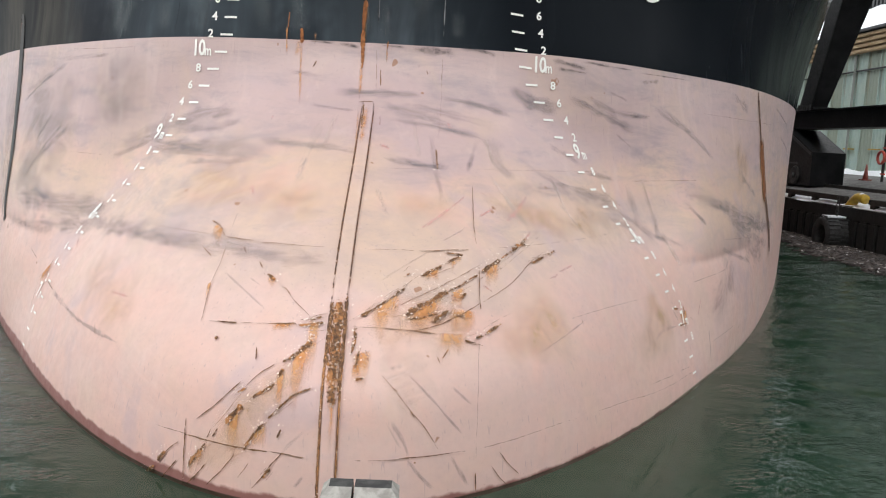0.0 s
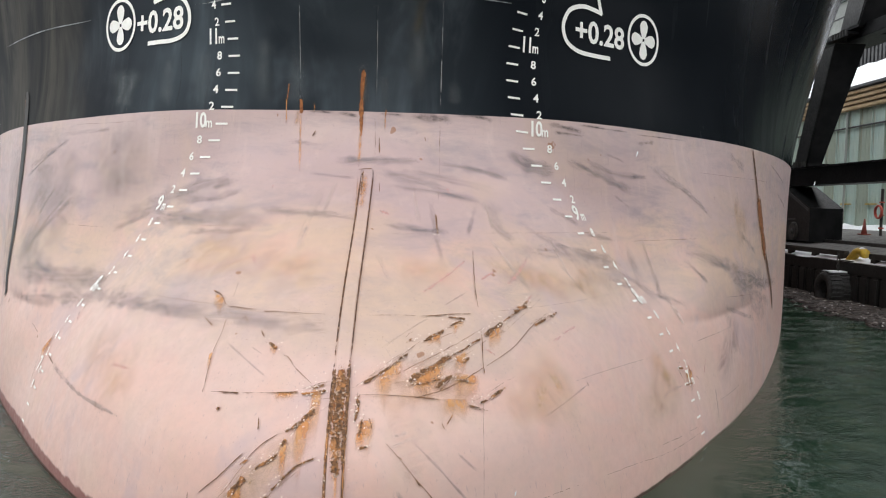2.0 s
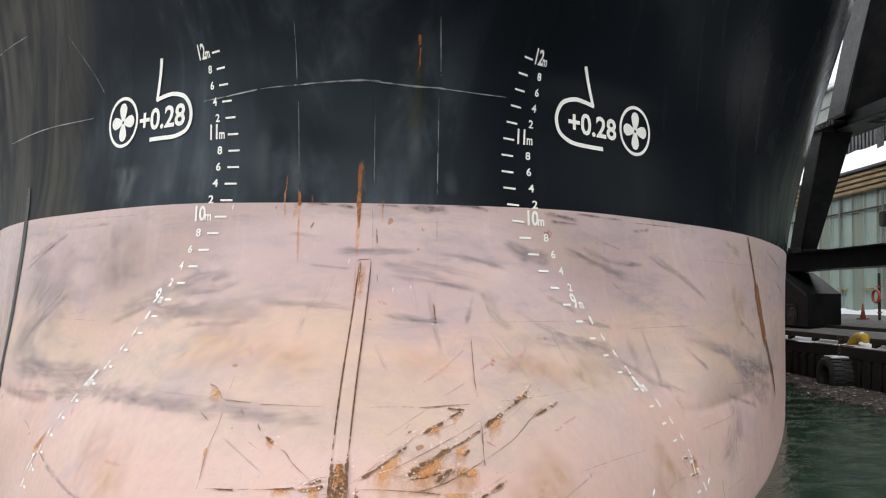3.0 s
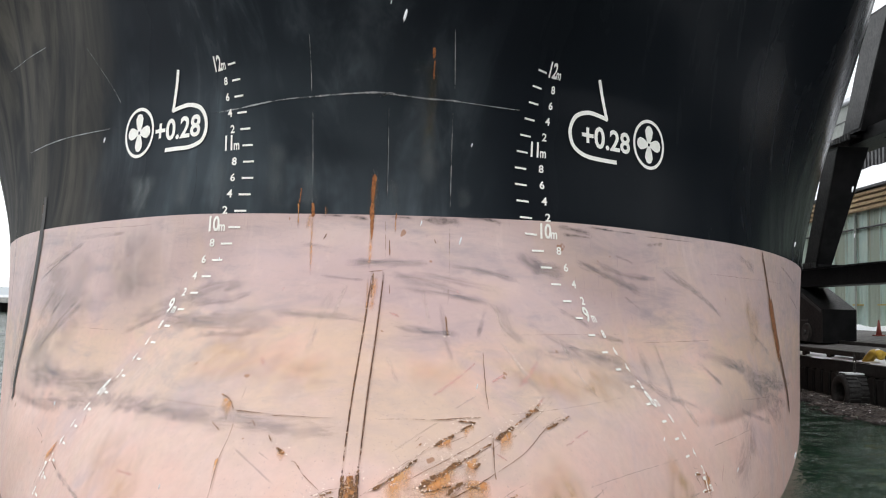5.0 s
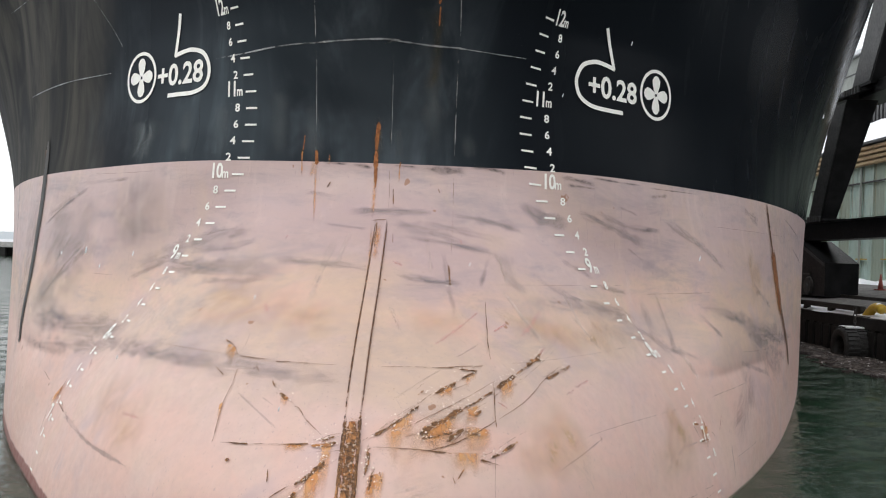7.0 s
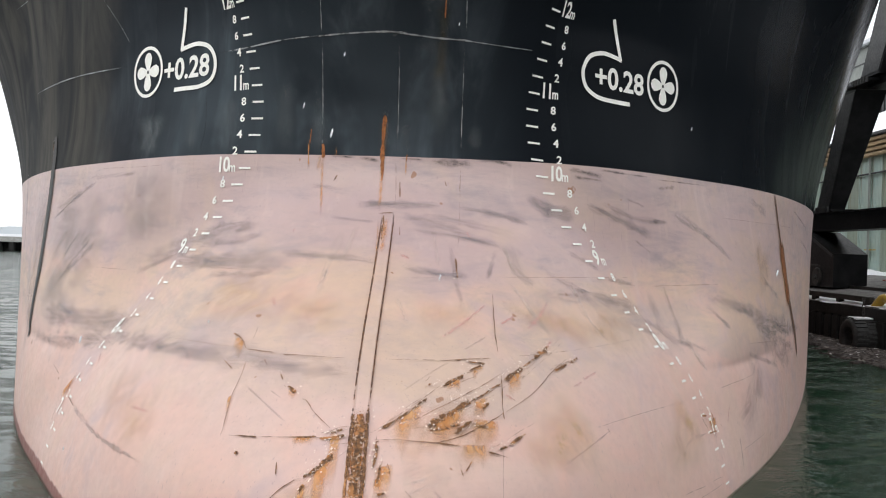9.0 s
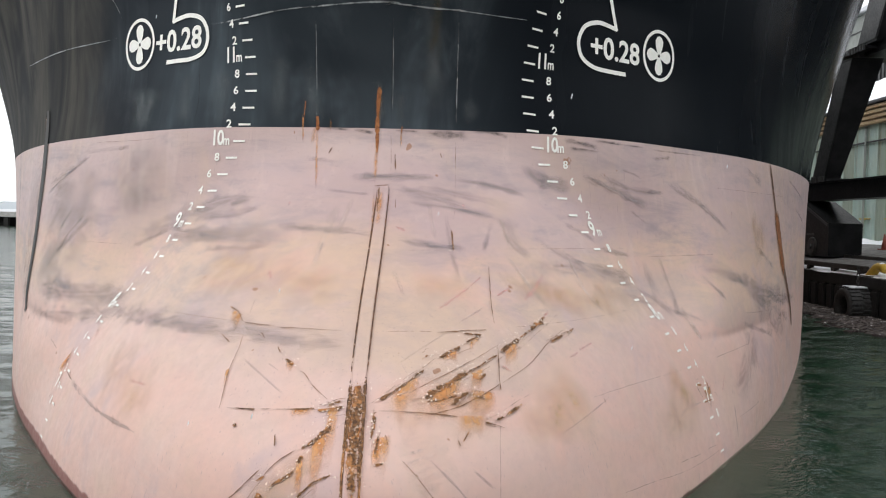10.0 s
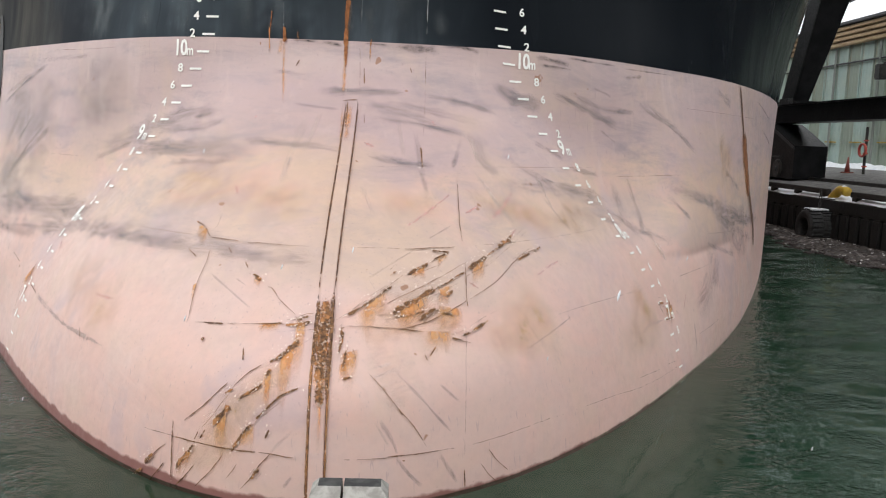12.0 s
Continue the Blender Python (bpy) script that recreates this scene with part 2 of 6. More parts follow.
def wisps(name, base, other, amount, along=1.4, across=15.0, warp=1.2, lo=0.44, hi=0.72):
    """A scuff drawn out in wisps along its own run."""
    m = Nodes(name, 0.65)
    u, v, w = m.xyz(m.t.nodes.new("ShaderNodeTexCoord").outputs["UV"])
    run = m.t.nodes.new("ShaderNodeUVMap")
    run.uv_map = "Flow"
    wisp = m.noise(1.0, 7, 0.66, m.mapped((along, across, 1), co=run.outputs[0]), warp)
    patch = m.noise(1.0, 4, 0.6, m.mapped((2.2, 5.0, 1), (9, 4, 0), co=run.outputs[0]), 0.8)
    body = m.math("MULTIPLY", m.ramp(m.math("ABSOLUTE", v), 1.0, 0.15), m.ramp(m.math("ABSOLUTE", u), 1.0, 0.5))
    thick = m.math("MULTIPLY", m.ramp(wisp, lo, hi, 0.0, 1.0), m.ramp(patch, 0.30, 0.60, 0.30, 1.0))
    m.alpha(m.math("MULTIPLY", m.math("MULTIPLY", body, m.math("ADD", thick, 0.14)), amount))
    m.color(m.mix(m.ramp(m.noise(14, 4), 0.4, 0.6), base, other))
    return m.mat


def water_surface():
    """The water's skin: mirror by Fresnel over a clear green film, rippled."""
    m = Nodes("water_surface", 0.03)
    t = m.t
    swell = m.noise(0.5, 2, 0.5, m.mapped((1, 1.5, 1)), 0.4)
    chop = m.noise(4.0, 2, 0.5, m.mapped((1.0, 1.2, 1), rot=(0, 0, radians(24))), 0.5)
    ripple = m.noise(13.0, 3, 0.6, m.mapped((1.0, 1.25, 1), rot=(0, 0, radians(-18))), 0.5)
    gust = m.ramp(m.noise(1.1, 3, 0.6, m.mapped((0.7, 1.7, 1), rot=(0, 0, radians(12))), 0.5), 0.46, 0.55, 0.25, 3.2)
    x, y, z = m.xyz(t.nodes.new("ShaderNodeNewGeometry").outputs["Position"])
    east = m.math("SUBTRACT", x, m.math("MULTIPLY", y, 0.34))
    west = m.math("SUBTRACT", m.math("MULTIPLY", x, -1.0), m.math("MULTIPLY", y, 0.34))
    off = m.math("ADD", m.math("MAXIMUM", east, west), m.math("MULTIPLY", m.math("SUBTRACT", m.noise(0.6, 3, 0.6), 0.5), 1.6))
    calm = m.ramp(off, 0.0, 0.9, 0.07, 1.0)        # the bow shelters the water before it
    swell, chop, ripple = (m.math("SUBTRACT", n, 0.5) for n in (swell, chop, ripple))
    fine = m.math("MULTIPLY", m.math("MULTIPLY", ripple, 0.33), m.math("MULTIPLY", gust, calm))
    height = m.math("MULTIPLY", m.math("ADD", m.math("MULTIPLY", swell, 0.8), m.math("ADD", m.math("MULTIPLY", chop, 0.42), fine)), calm)
    bump = t.nodes.new("ShaderNodeBump")
    bump.inputs["Strength"].default_value, bump.inputs["Distance"].default_value = 1.0, 0.028
    t.links.new(height, bump.inputs["Height"])
    gloss = t.nodes.new("ShaderNodeBsdfGlossy")
    gloss.inputs["Roughness"].default_value = 0.04
    clear = t.nodes.new("ShaderNodeBsdfTransparent")
    clear.inputs["Color"].default_value = (0.56, 0.74, 0.64, 1)
    fres = t.nodes.new("ShaderNodeFresnel")
    fres.inputs["IOR"].default_value = 1.38
    mix = t.nodes.new("ShaderNodeMixShader")
    for n in (gloss, fres):
        t.links.new(bump.outputs[0], n.inputs["Normal"])
    t.links.new(fres.outputs[0], mix.inputs[0])
    t.links.new(clear.outputs[0], mix.inputs[1])
    t.links.new(gloss.outputs[0], mix.inputs[2])
    t.links.new(mix.outputs[0], t.nodes["Material Output"].inputs["Surface"])
    t.nodes.remove(m.b)
    return m.mat


def concrete(name, pale, dark, moss=0.3, lip=None):
    m = Nodes(name, 0.9)
    big, mid, fine = m.noise(1.7, 5, 0.6, None, 0.5), m.noise(8, 6, 0.68, m.mapped((0.9, 1.5, 1)), 0.2), m.noise(60, 4, 0.7)
    col = m.mix(m.ramp(big, 0.35, 0.65), pale, dark)
    col = m.mix(m.ramp(mid, 0.5, 0.62, 0, 0.6), col, tuple(min(0.62, c * 1.5) for c in pale))
    col = m.mix(m.ramp(mid, 0.46, 0.34, 0, 0.6), col, tuple(c * 0.6 for c in dark))
    col = m.mix(m.ramp(fine, 0.6, 0.72, 0, 0.6), col, (0.12, 0.115, 0.1))
    col = m.mix(m.math("MULTIPLY", m.ramp(m.noise(2.3, 4), 0.5, 0.7), moss), col, (0.28, 0.29, 0.2))
    if lip:                                  # the arris is rubbed pale
        x, y, z = m.xyz()
        worn = m.math("ADD", y, m.math("MULTIPLY", m.math("SUBTRACT", m.noise(5, 5, 0.65), 0.5), 0.16))
        col = m.mix(m.ramp(worn, lip - 0.07, lip + 0.01, 0, 0.85), col, (0.46, 0.45, 0.40))
        dust = m.noise(22, 3, 0.55, m.mapped((0.8, 1.6, 1), (4, 2, 0)))
        col = m.mix(m.ramp(dust, 0.66, 0.71, 0, 0.7), col, (0.46, 0.45, 0.40))
    m.color(col)
    m.bump(m.math("ADD", mid, m.math("MULTIPLY", fine, 0.5)), 0.5, 0.012)
    return m.mat


def timber(name, pale, dark, along=(14, 14, 0.7)):
    m = Nodes(name, 0.9)
    grain = m.noise(2.0, 6, 0.6, m.mapped(along), 0.5)
    blot = m.noise(3, 4)
    col = m.mix(m.ramp(grain, 0.35, 0.65), dark, pale)
    col = m.mix(m.ramp(grain, 0.66, 0.72, 0, 0.8), col, tuple(c * 0.3 for c in dark))
    col = m.mix(m.ramp(blot, 0.5, 0.75, 0, 0.4), col, tuple(c * 1.4 for c in pale))
    m.color(col)
    m.bump(grain, 0.5, 0.006)
    return m.mat


def weathered_sheet():
    """Corrugated sheet, sea green, with rust runs."""
    m = Nodes("green_sheet", 0.6)
    runs = m.noise(1.0, 5, 0.6, m.mapped((1.6, 1.6, 0.08)), 0.2)
    big = m.noise(0.5, 4)
    tone = m.random()
    col = m.mix(m.ramp(big, 0.3, 0.7), (0.37, 0.50, 0.47), (0.48, 0.57, 0.50))
    col = m.mix(m.ramp(tone, 0.0, 1.0, 0.0, 0.8), col, (0.27, 0.30, 0.23))
    col = m.mix(m.ramp(runs, 0.55, 0.75, 0, 0.8), col, (0.24, 0.19, 0.11))
    col = m.mix(m.ramp(runs, 0.4, 0.2, 0, 0.5), col, (0.45, 0.50, 0.46))
    m.color(col)
    m.bump(m.noise(25, 3), 0.15, 0.01)
    return m.mat


def brash_mix():
    """Bark, slush and grit: each lump its own tone."""
    m = Nodes("brash_brown", 0.8)
    r = m.t.nodes.new("ShaderNodeNewGeometry").outputs["Random Per Island"]
    col = m.mix(m.ramp(r, 0.1, 0.9), (0.014, 0.011, 0.010), (0.058, 0.046, 0.040))
    col = m.mix(m.ramp(r, 0.93, 0.97), col, (0.22, 0.20, 0.18))
    m.color(m.mix(m.ramp(m.noise(9, 4), 0.4, 0.7, 0, 0.5), col, (0.05, 0.035, 0.03)))
    return m.mat


PINK = pink_paint()
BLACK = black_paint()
GANTRY = plain("gantry_black", (0.006, 0.0065, 0.007), (0.014, 0.014, 0.015), 0.42, 1.5)
GANTRY.node_tree.nodes["Principled BSDF"].inputs["Specular IOR Level"].default_value = 0.15
# the gantry black again, lightened: its lit look put into the colour
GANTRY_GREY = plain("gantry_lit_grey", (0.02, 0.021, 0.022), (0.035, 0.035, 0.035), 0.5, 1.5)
CONCRETE = concrete("dock_concrete", (0.235, 0.222, 0.195), (0.125, 0.117, 0.105))
COPE = concrete("cope_concrete", (0.245, 0.233, 0.208), (0.120, 0.112, 0.102), 0.3, 3.17)
FOOTMORTAR = concrete("brown_mortar", (0.29, 0.25, 0.215), (0.18, 0.15, 0.13), 0.0)
RUBBLE = concrete("broken_concrete", (0.25, 0.225, 0.205), (0.13, 0.112, 0.103), 0.0)
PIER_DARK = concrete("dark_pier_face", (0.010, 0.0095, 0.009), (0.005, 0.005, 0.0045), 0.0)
APRON = concrete("pier_apron", (0.17, 0.165, 0.16), (0.10, 0.098, 0.095), 0.0)
POSTWOOD = timber("post_timber", (0.155, 0.128, 0.108), (0.065, 0.054, 0.046))
POSTTOP = timber("post_end_grain", (0.36, 0.35, 0.32), (0.22, 0.21, 0.19), (9, 9, 9))
DARKWOOD = timber("tarred_timber", (0.035, 0.03, 0.026), (0.016, 0.014, 0.012), (14, 0.7, 14))
SNOW = plain("snow", (0.82, 0.84, 0.87), (0.72, 0.75, 0.79), 0.8, 5, bump=0.4)
SHEET = weathered_sheet()
FASCIA = timber("fascia_boards", (0.62, 0.48, 0.30), (0.40, 0.28, 0.16), (8, 0.4, 8))
GREYSHEET = plain("grey_cladding", (0.30, 0.32, 0.30), (0.22, 0.24, 0.22), 0.6, 0.6)
DARKSHEET = plain("dark_corrugated", (0.022, 0.023, 0.025), (0.045, 0.045, 0.048), 0.5, 1.0)
WHITE = plain("mark_white", (0.92, 0.92, 0.88), (0.86, 0.86, 0.80), 0.55, 14)
CHIP = plain("lifted_paint", (0.84, 0.74, 0.66), (0.70, 0.56, 0.48), 0.7, 30)
RUBBER = plain("tyre_rubber", (0.012, 0.012, 0.012), (0.03, 0.03, 0.03), 0.8, 8, bump=0.4)
YELLOW = plain("yellow_paint", (0.55, 0.36, 0.03), (0.40, 0.27, 0.04), 0.5, 6)
RED = plain("red_plastic", (0.52, 0.075, 0.05), (0.40, 0.06, 0.045), 0.45, 6)
STEEL = plain("dark_steel", (0.03, 0.03, 0.03), (0.06, 0.055, 0.05), 0.5, 6, 0.4)
PALEBLUE = plain("pale_blue_paint", (0.44, 0.50, 0.57), (0.52, 0.57, 0.62), 0.6, 9)
CREAM = plain("cream_paint", (0.48, 0.43, 0.32), (0.40, 0.33, 0.21), 0.7, 9)
MURK = plain("murky_depth", (0.052, 0.092, 0.062), (0.037, 0.075, 0.052), 0.9, 0.5)
FLOTSAM = brash_mix()
ICE = plain("ice_white", (0.62, 0.62, 0.60), (0.42, 0.40, 0.38), 0.6, 5)
HAZE = plain("far_hills", (0.55, 0.60, 0.65), (0.62, 0.66, 0.70), 0.9, 0.01)
QUAYPALE = concrete("far_quay", (0.34, 0.34, 0.33), (0.24, 0.24, 0.23), 0.0)
WATER = water_surface()
STREAKS = {
    "crust": scab("rust_scab", 0.16),
    "rustpatch": streak_paint("bright_rust", (0.20, 0.075, 0.028), (0.40, 0.16, 0.055), 0.30, 0.9, 24, 0.12, bump=0.5, patchy=0.3),
    "scar": streak_paint("rust_crack", (0.085, 0.042, 0.024), (0.28, 0.14, 0.062), 0.27, 0.9, 30, 0.1, bump=0.6, patchy=0.55),
    "graze": streak_paint("grazed_paint", (0.40, 0.29, 0.26), (0.50, 0.38, 0.34), 0.12, 0.8, 20, 0.1, patchy=0.6),
    "rub": wisps("rubbed_pale", (0.72, 0.60, 0.55), (0.68, 0.53, 0.47), 0.55, 1.0, 10.0, 0.6, 0.36, 0.66),
    "bar": streak_paint("dark_bar", (0.014, 0.013, 0.013), (0.035, 0.030, 0.027), 0.55, 0.6, 12, 0.1, patchy=0.2),
    "bloom": soft_stain("rust_bloom", (0.80, 0.40, 0.145), (0.68, 0.29, 0.085), 0.8, 9, (2.4, 2.4, 0.25)),
    "ochre": soft_stain("ochre_tint", (0.68, 0.45, 0.25), (0.62, 0.44, 0.29), 0.52, 3),
    "scuff": wisps("grey_scuff", (0.25, 0.215, 0.235), (0.31, 0.265, 0.275), 0.60, 1.3, 6.0, 1.5, 0.36, 0.76),
    "cloud": wisps("grey_cloud", (0.29, 0.265, 0.285), (0.35, 0.31, 0.32), 0.40, 1.5, 5.0, 1.8, 0.30, 0.74),
    "dusk": soft_stain("grey_dusk", (0.33, 0.30, 0.30), (0.38, 0.34, 0.33), 0.55, 1.6),
    "primer": streak_paint("red_primer", (0.62, 0.25, 0.23), (0.76, 0.52, 0.48), 0.10, 0.7, 52, 0.2, patchy=0.5),
    "tar": soft_stain("black_remnant", (0.03, 0.032, 0.038), (0.07, 0.072, 0.08), 1.0, 12, (1.0, 1.0, 2.2)),
    "moss": soft_stain("brown_green_run", (0.09, 0.06, 0.02), (0.10, 0.09, 0.05), 0.8, 6, (1, 1, 0.3)),
    "chalk": soft_stain("chalk_bloom", (0.10, 0.125, 0.135), (0.16, 0.18, 0.19), 0.7, 3, (1.6, 1.6, 0.3)),
    "seam": streak_paint("dirty_weld", (0.20, 0.125, 0.09), (0.38, 0.25, 0.19), 0.15, 0.7, 9.0, 0.2, patchy=0.85),
    "pale_seam": streak_paint("chalked_weld", (0.20, 0.22, 0.23), (0.36, 0.38, 0.39), 0.26, 0.5, 4.0, 0.3),
    "white": WHITE,
    "worn_white": streak_paint("worn_white", (0.92, 0.92, 0.88), (0.82, 0.80, 0.74), 0.22, 0.6, 34, 0.08),
    "bar_edge": streak_paint("rusty_edge", (0.055, 0.029, 0.019), (0.21, 0.10, 0.050), 0.36, 0.9, 16, 0.2, bump=0.5, patchy=0.7),
}
WASH = rust_wash()


# ---- helpers for meshes ----
def part(name, bm, material, parent=None, label="", smooth=False):
    me = bpy.data.meshes.new(name)
    bm.to_mesh(me)
    bm.free()
    for m in material if isinstance(material, (list, tuple)) else [material]:
        me.materials.append(m)
    if smooth:
        me.shade_smooth()
    ob = new(name, me)
    ob.parent = parent
    if label:
        ob["label"] = label
    return ob


def group_of(name, m=None):
    e = new(name)
    e.empty_display_size = 0.1
    if m is not None:
        e.matrix_basis = m
    return e


def add_box(bm, x0, x1, y0, y1, z0, z1, bevel=0.0, m=None):
    vs = [bm.verts.new(Vector((x, y, z))) for z in (z0, z1) for x, y in ((x0, y0), (x1, y0), (x1, y1), (x0, y1))]
    fs = [bm.faces.new([vs[i] for i in f]) for f in ((3, 2, 1, 0), (4, 5, 6, 7), (0, 1, 5, 4), (1, 2, 6, 5), (2, 3, 7, 6), (3, 0, 4, 7))]
    if bevel:
        es = list({e for f in fs for e in f.edges})
        r = bmesh.ops.bevel(bm, geom=es, offset=bevel, segments=2, affect="EDGES")
        vs = list({v for f in r["faces"] for v in f.verts} | {v for v in vs if v.is_valid})
    if m is not None:
        bmesh.ops.transform(bm, matrix=m, verts=vs)
    return vs


def box(name, x0, x1, y0, y1, z0, z1, mat, parent=None, bevel=0.01, label="", m=None):
    bm = bmesh.new()
    add_box(bm, x0, x1, y0, y1, z0, z1, bevel, m)
    return part(name, bm, mat, parent, label)


# ---- the hull's form ----
STEM = [(-4, 7.2), (-2, 6.4), (-0.6, 6.15), (0, 6.15), (0.4, 6.2), (0.8, 6.31), (1.2, 6.6), (1.6, 6.96), (2.0, 7.5), (2.5, 8.38), (2.8, 8.86),
        (3.15, 9.36), (3.5, 9.68), (3.87, 9.81), (4.3, 9.75), (4.7, 9.6), (5.22, 9.37), (6, 8.95), (7, 8.3), (9, 6.8), (12, 4.5)]
# half breadth at the transverse plane y = 10, which carries the draught marks
WAIST = [(-4, 3.6), (-1.5, 4.15), (-0.6, 4.2), (0, 4.13), (0.3, 4.05), (0.7, 3.88), (1.1, 3.68), (1.5, 3.4), (1.9, 3.02), (2.3, 2.69), (2.7, 2.38),
         (3.1, 2.1), (3.5, 1.88), (3.87, 1.74), (4.3, 1.66), (4.7, 1.67), (5.22, 1.78), (5.7, 1.9), (7, 2.6), (9, 3.4), (12, 4.0)]
FORE = [(-4, 13.0), (-1, 11.9), (0, 11.68), (0.7, 11.36), (1.1, 11.22), (1.5, 11.15), (2.3, 11.55), (3.3, 11.95), (3.87, 12.1), (4.5, 12.2), (5.22, 12.2), (7, 11.9), (9, 11.2), (12, 10.2)]
MID = [(-4, 15), (-1, 14.1), (0, 13.95), (3.87, 14.45), (5.22, 14.4), (7, 14.0), (9, 13.2), (12, 11.8)]
AFT = [(-4, 18.8), (0, 18.36), (3.87, 18.25), (5.4, 17.62), (7, 16.6), (9, 15.05), (12, 13.0)]
BEAM = 14.2        # half of the ship's breadth


def curve(z, tab, first=None):
    """A smooth curve through the pairs of a table; first: its slope at the start."""
    n = len(tab)
    if z <= tab[0][0]:
        return tab[0][1]
    if z >= tab[-1][0]:
        return tab[-1][1]
    i = max(j for j in range(n - 1) if tab[j][0] <= z)

    def slope(j):
        if j == 0 and first is not None:
            return first
        a, b = max(j - 1, 0), min(j + 1, n - 1)
        return (tab[b][1] - tab[a][1]) / (tab[b][0] - tab[a][0])

    h = tab[i + 1][0] - tab[i][0]
    s = (z - tab[i][0]) / h
    return ((2 * s**3 - 3 * s**2 + 1) * tab[i][1] + (s**3 - 2 * s**2 + s) * h * slope(i)
            + (-2 * s**3 + 3 * s**2) * tab[i + 1][1] + (s**3 - s**2) * h * slope(i + 1))


SECTIONS = {}


def section(z):
    """The level line at height z: its stem, its half breadth at y = 10 and its run aft."""
    key = round(z, 4)
    if key not in SECTIONS:
        stem, w = curve(z, STEM), curve(z, WAIST)
        grow = (10.0 - stem) / (math.sqrt(1 + (w / 3.6) ** 2) - 1)
        lean = grow * (w / 3.6**2) / math.sqrt(1 + (w / 3.6) ** 2)
        aft = curve(z, AFT)
        run = [(w, 10.0), (max(4.6, w + 1.1), curve(z, FORE)), (6.5, curve(z, MID)), (8.65, aft), (11, aft + 5.35), (BEAM, aft + 13.3)]
        SECTIONS[key] = stem, w, grow, lean, run
    return SECTIONS[key]


def hull_y(x, z):
    """How far ahead the plating lies at x, z."""
    b = min(abs(x - CX), BEAM)
    stem, w, grow, lean, run = section(z)
    if b <= w:
        return stem + grow * (math.sqrt(1 + (b / 3.6) ** 2) - 1)
    return curve(b, run, lean)


def hull_normal(x, z):
    e = 0.01
    return Vector(((hull_y(x + e, z) - hull_y(x - e, z)) / (2 * e), -1.0, (hull_y(x, z + e) - hull_y(x, z - e)) / (2 * e))).normalized()


PAINT_LINE = 3.87


def on_hull(x, z, lift=0.0):
    return Vector((x, hull_y(x, z), z)) + hull_normal(x, z) * lift


def build_ship():
    ship = group_of("cargo_ship")
    tagged(ship, "cargo ship bow, glossy black above scuffed pink bottom paint", "ship")
    bs = [BEAM * math.sin(math.pi / 2 * i / 230) ** 1.25 for i in range(231)]
    xs = [CX - b for b in reversed(bs[1:])] + [CX + b for b in bs]

    def shell(name, zs, mat, label):
        bm = bmesh.new()
        rows = [[bm.verts.new((x, hull_y(x, z), z)) for x in xs] for z in zs]
        for r, z in zip(rows, zs):          # the parallel sides run on aft
            r.insert(0, bm.verts.new((CX - BEAM, 90, z)))
            r.append(bm.verts.new((CX + BEAM, 90, z)))
        for r, s in zip(rows, rows[1:]):
            for i in range(len(r) - 1):
                bm.faces.new((r[i], r[i + 1], s[i + 1], s[i]))
        return part(name, bm, mat, ship, label, smooth=True)

    shell("bottom_plating", [-4 + (PAINT_LINE + 4) * i / 260 for i in range(261)], PINK, "faded pink bottom paint, scuffed and rusting")
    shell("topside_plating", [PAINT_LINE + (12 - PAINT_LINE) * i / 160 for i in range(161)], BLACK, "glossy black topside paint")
    bm = bmesh.new()
    vs = [bm.verts.new((x, hull_y(x, 12.0), 11.98)) for x in xs]
    bm.faces.new(vs + [bm.verts.new((CX + BEAM, 90, 11.98)), bm.verts.new((CX - BEAM, 90, 11.98))])
    part("deck", bm, GANTRY, ship)
    return ship


SHIP = build_ship()
LIFTS = {"chalk": 0.002, "ochre": 0.003, "scuff": 0.004, "moss": 0.005, "tar": 0.006, "bloom": 0.007, "seam": 0.008, "pale_seam": 0.008,
         "primer": 0.009, "bar_edge": 0.03, "scar": 0.009, "crust": 0.010, "rustpatch": 0.0085, "graze": 0.0045, "dusk": 0.0025, "rub": 0.0032, "cloud": 0.0034, "bar": 0.01, "white": 0.012, "worn_white": 0.012}
NAMES = {"chalk": "chalk_stain", "ochre": "yellow_stain", "scuff": "scuff_mark", "moss": "run_stain", "tar": "paint_remnant", "bloom": "rust_stain",
         "seam": "weld_seam", "pale_seam": "weld_seam", "primer": "primer_patch", "bar_edge": "rusty_edge", "scar": "rust_crack", "crust": "rust_scab", "rustpatch": "rust_patch", "graze": "graze_mark", "dusk": "grey_patch", "rub": "rubbed_streak", "cloud": "grey_patch", "bar": "rubbing_bar", "white": "painted_line",
         "worn_white": "painted_line"}
WIDEN = {"crust": 1.2, "scar": 1.1, "pale_seam": 1.4, "rustpatch": 1.3, "tar": 2.0, "scuff": 1.9, "graze": 1.3, "rub": 2.0, "bloom": 1.3, "primer": 1.4, "moss": 1.4, "chalk": 1.5, "cloud": 1.6, "ochre": 1.6, "dusk": 1.5, "bar": 1.6}
FLAKES = []


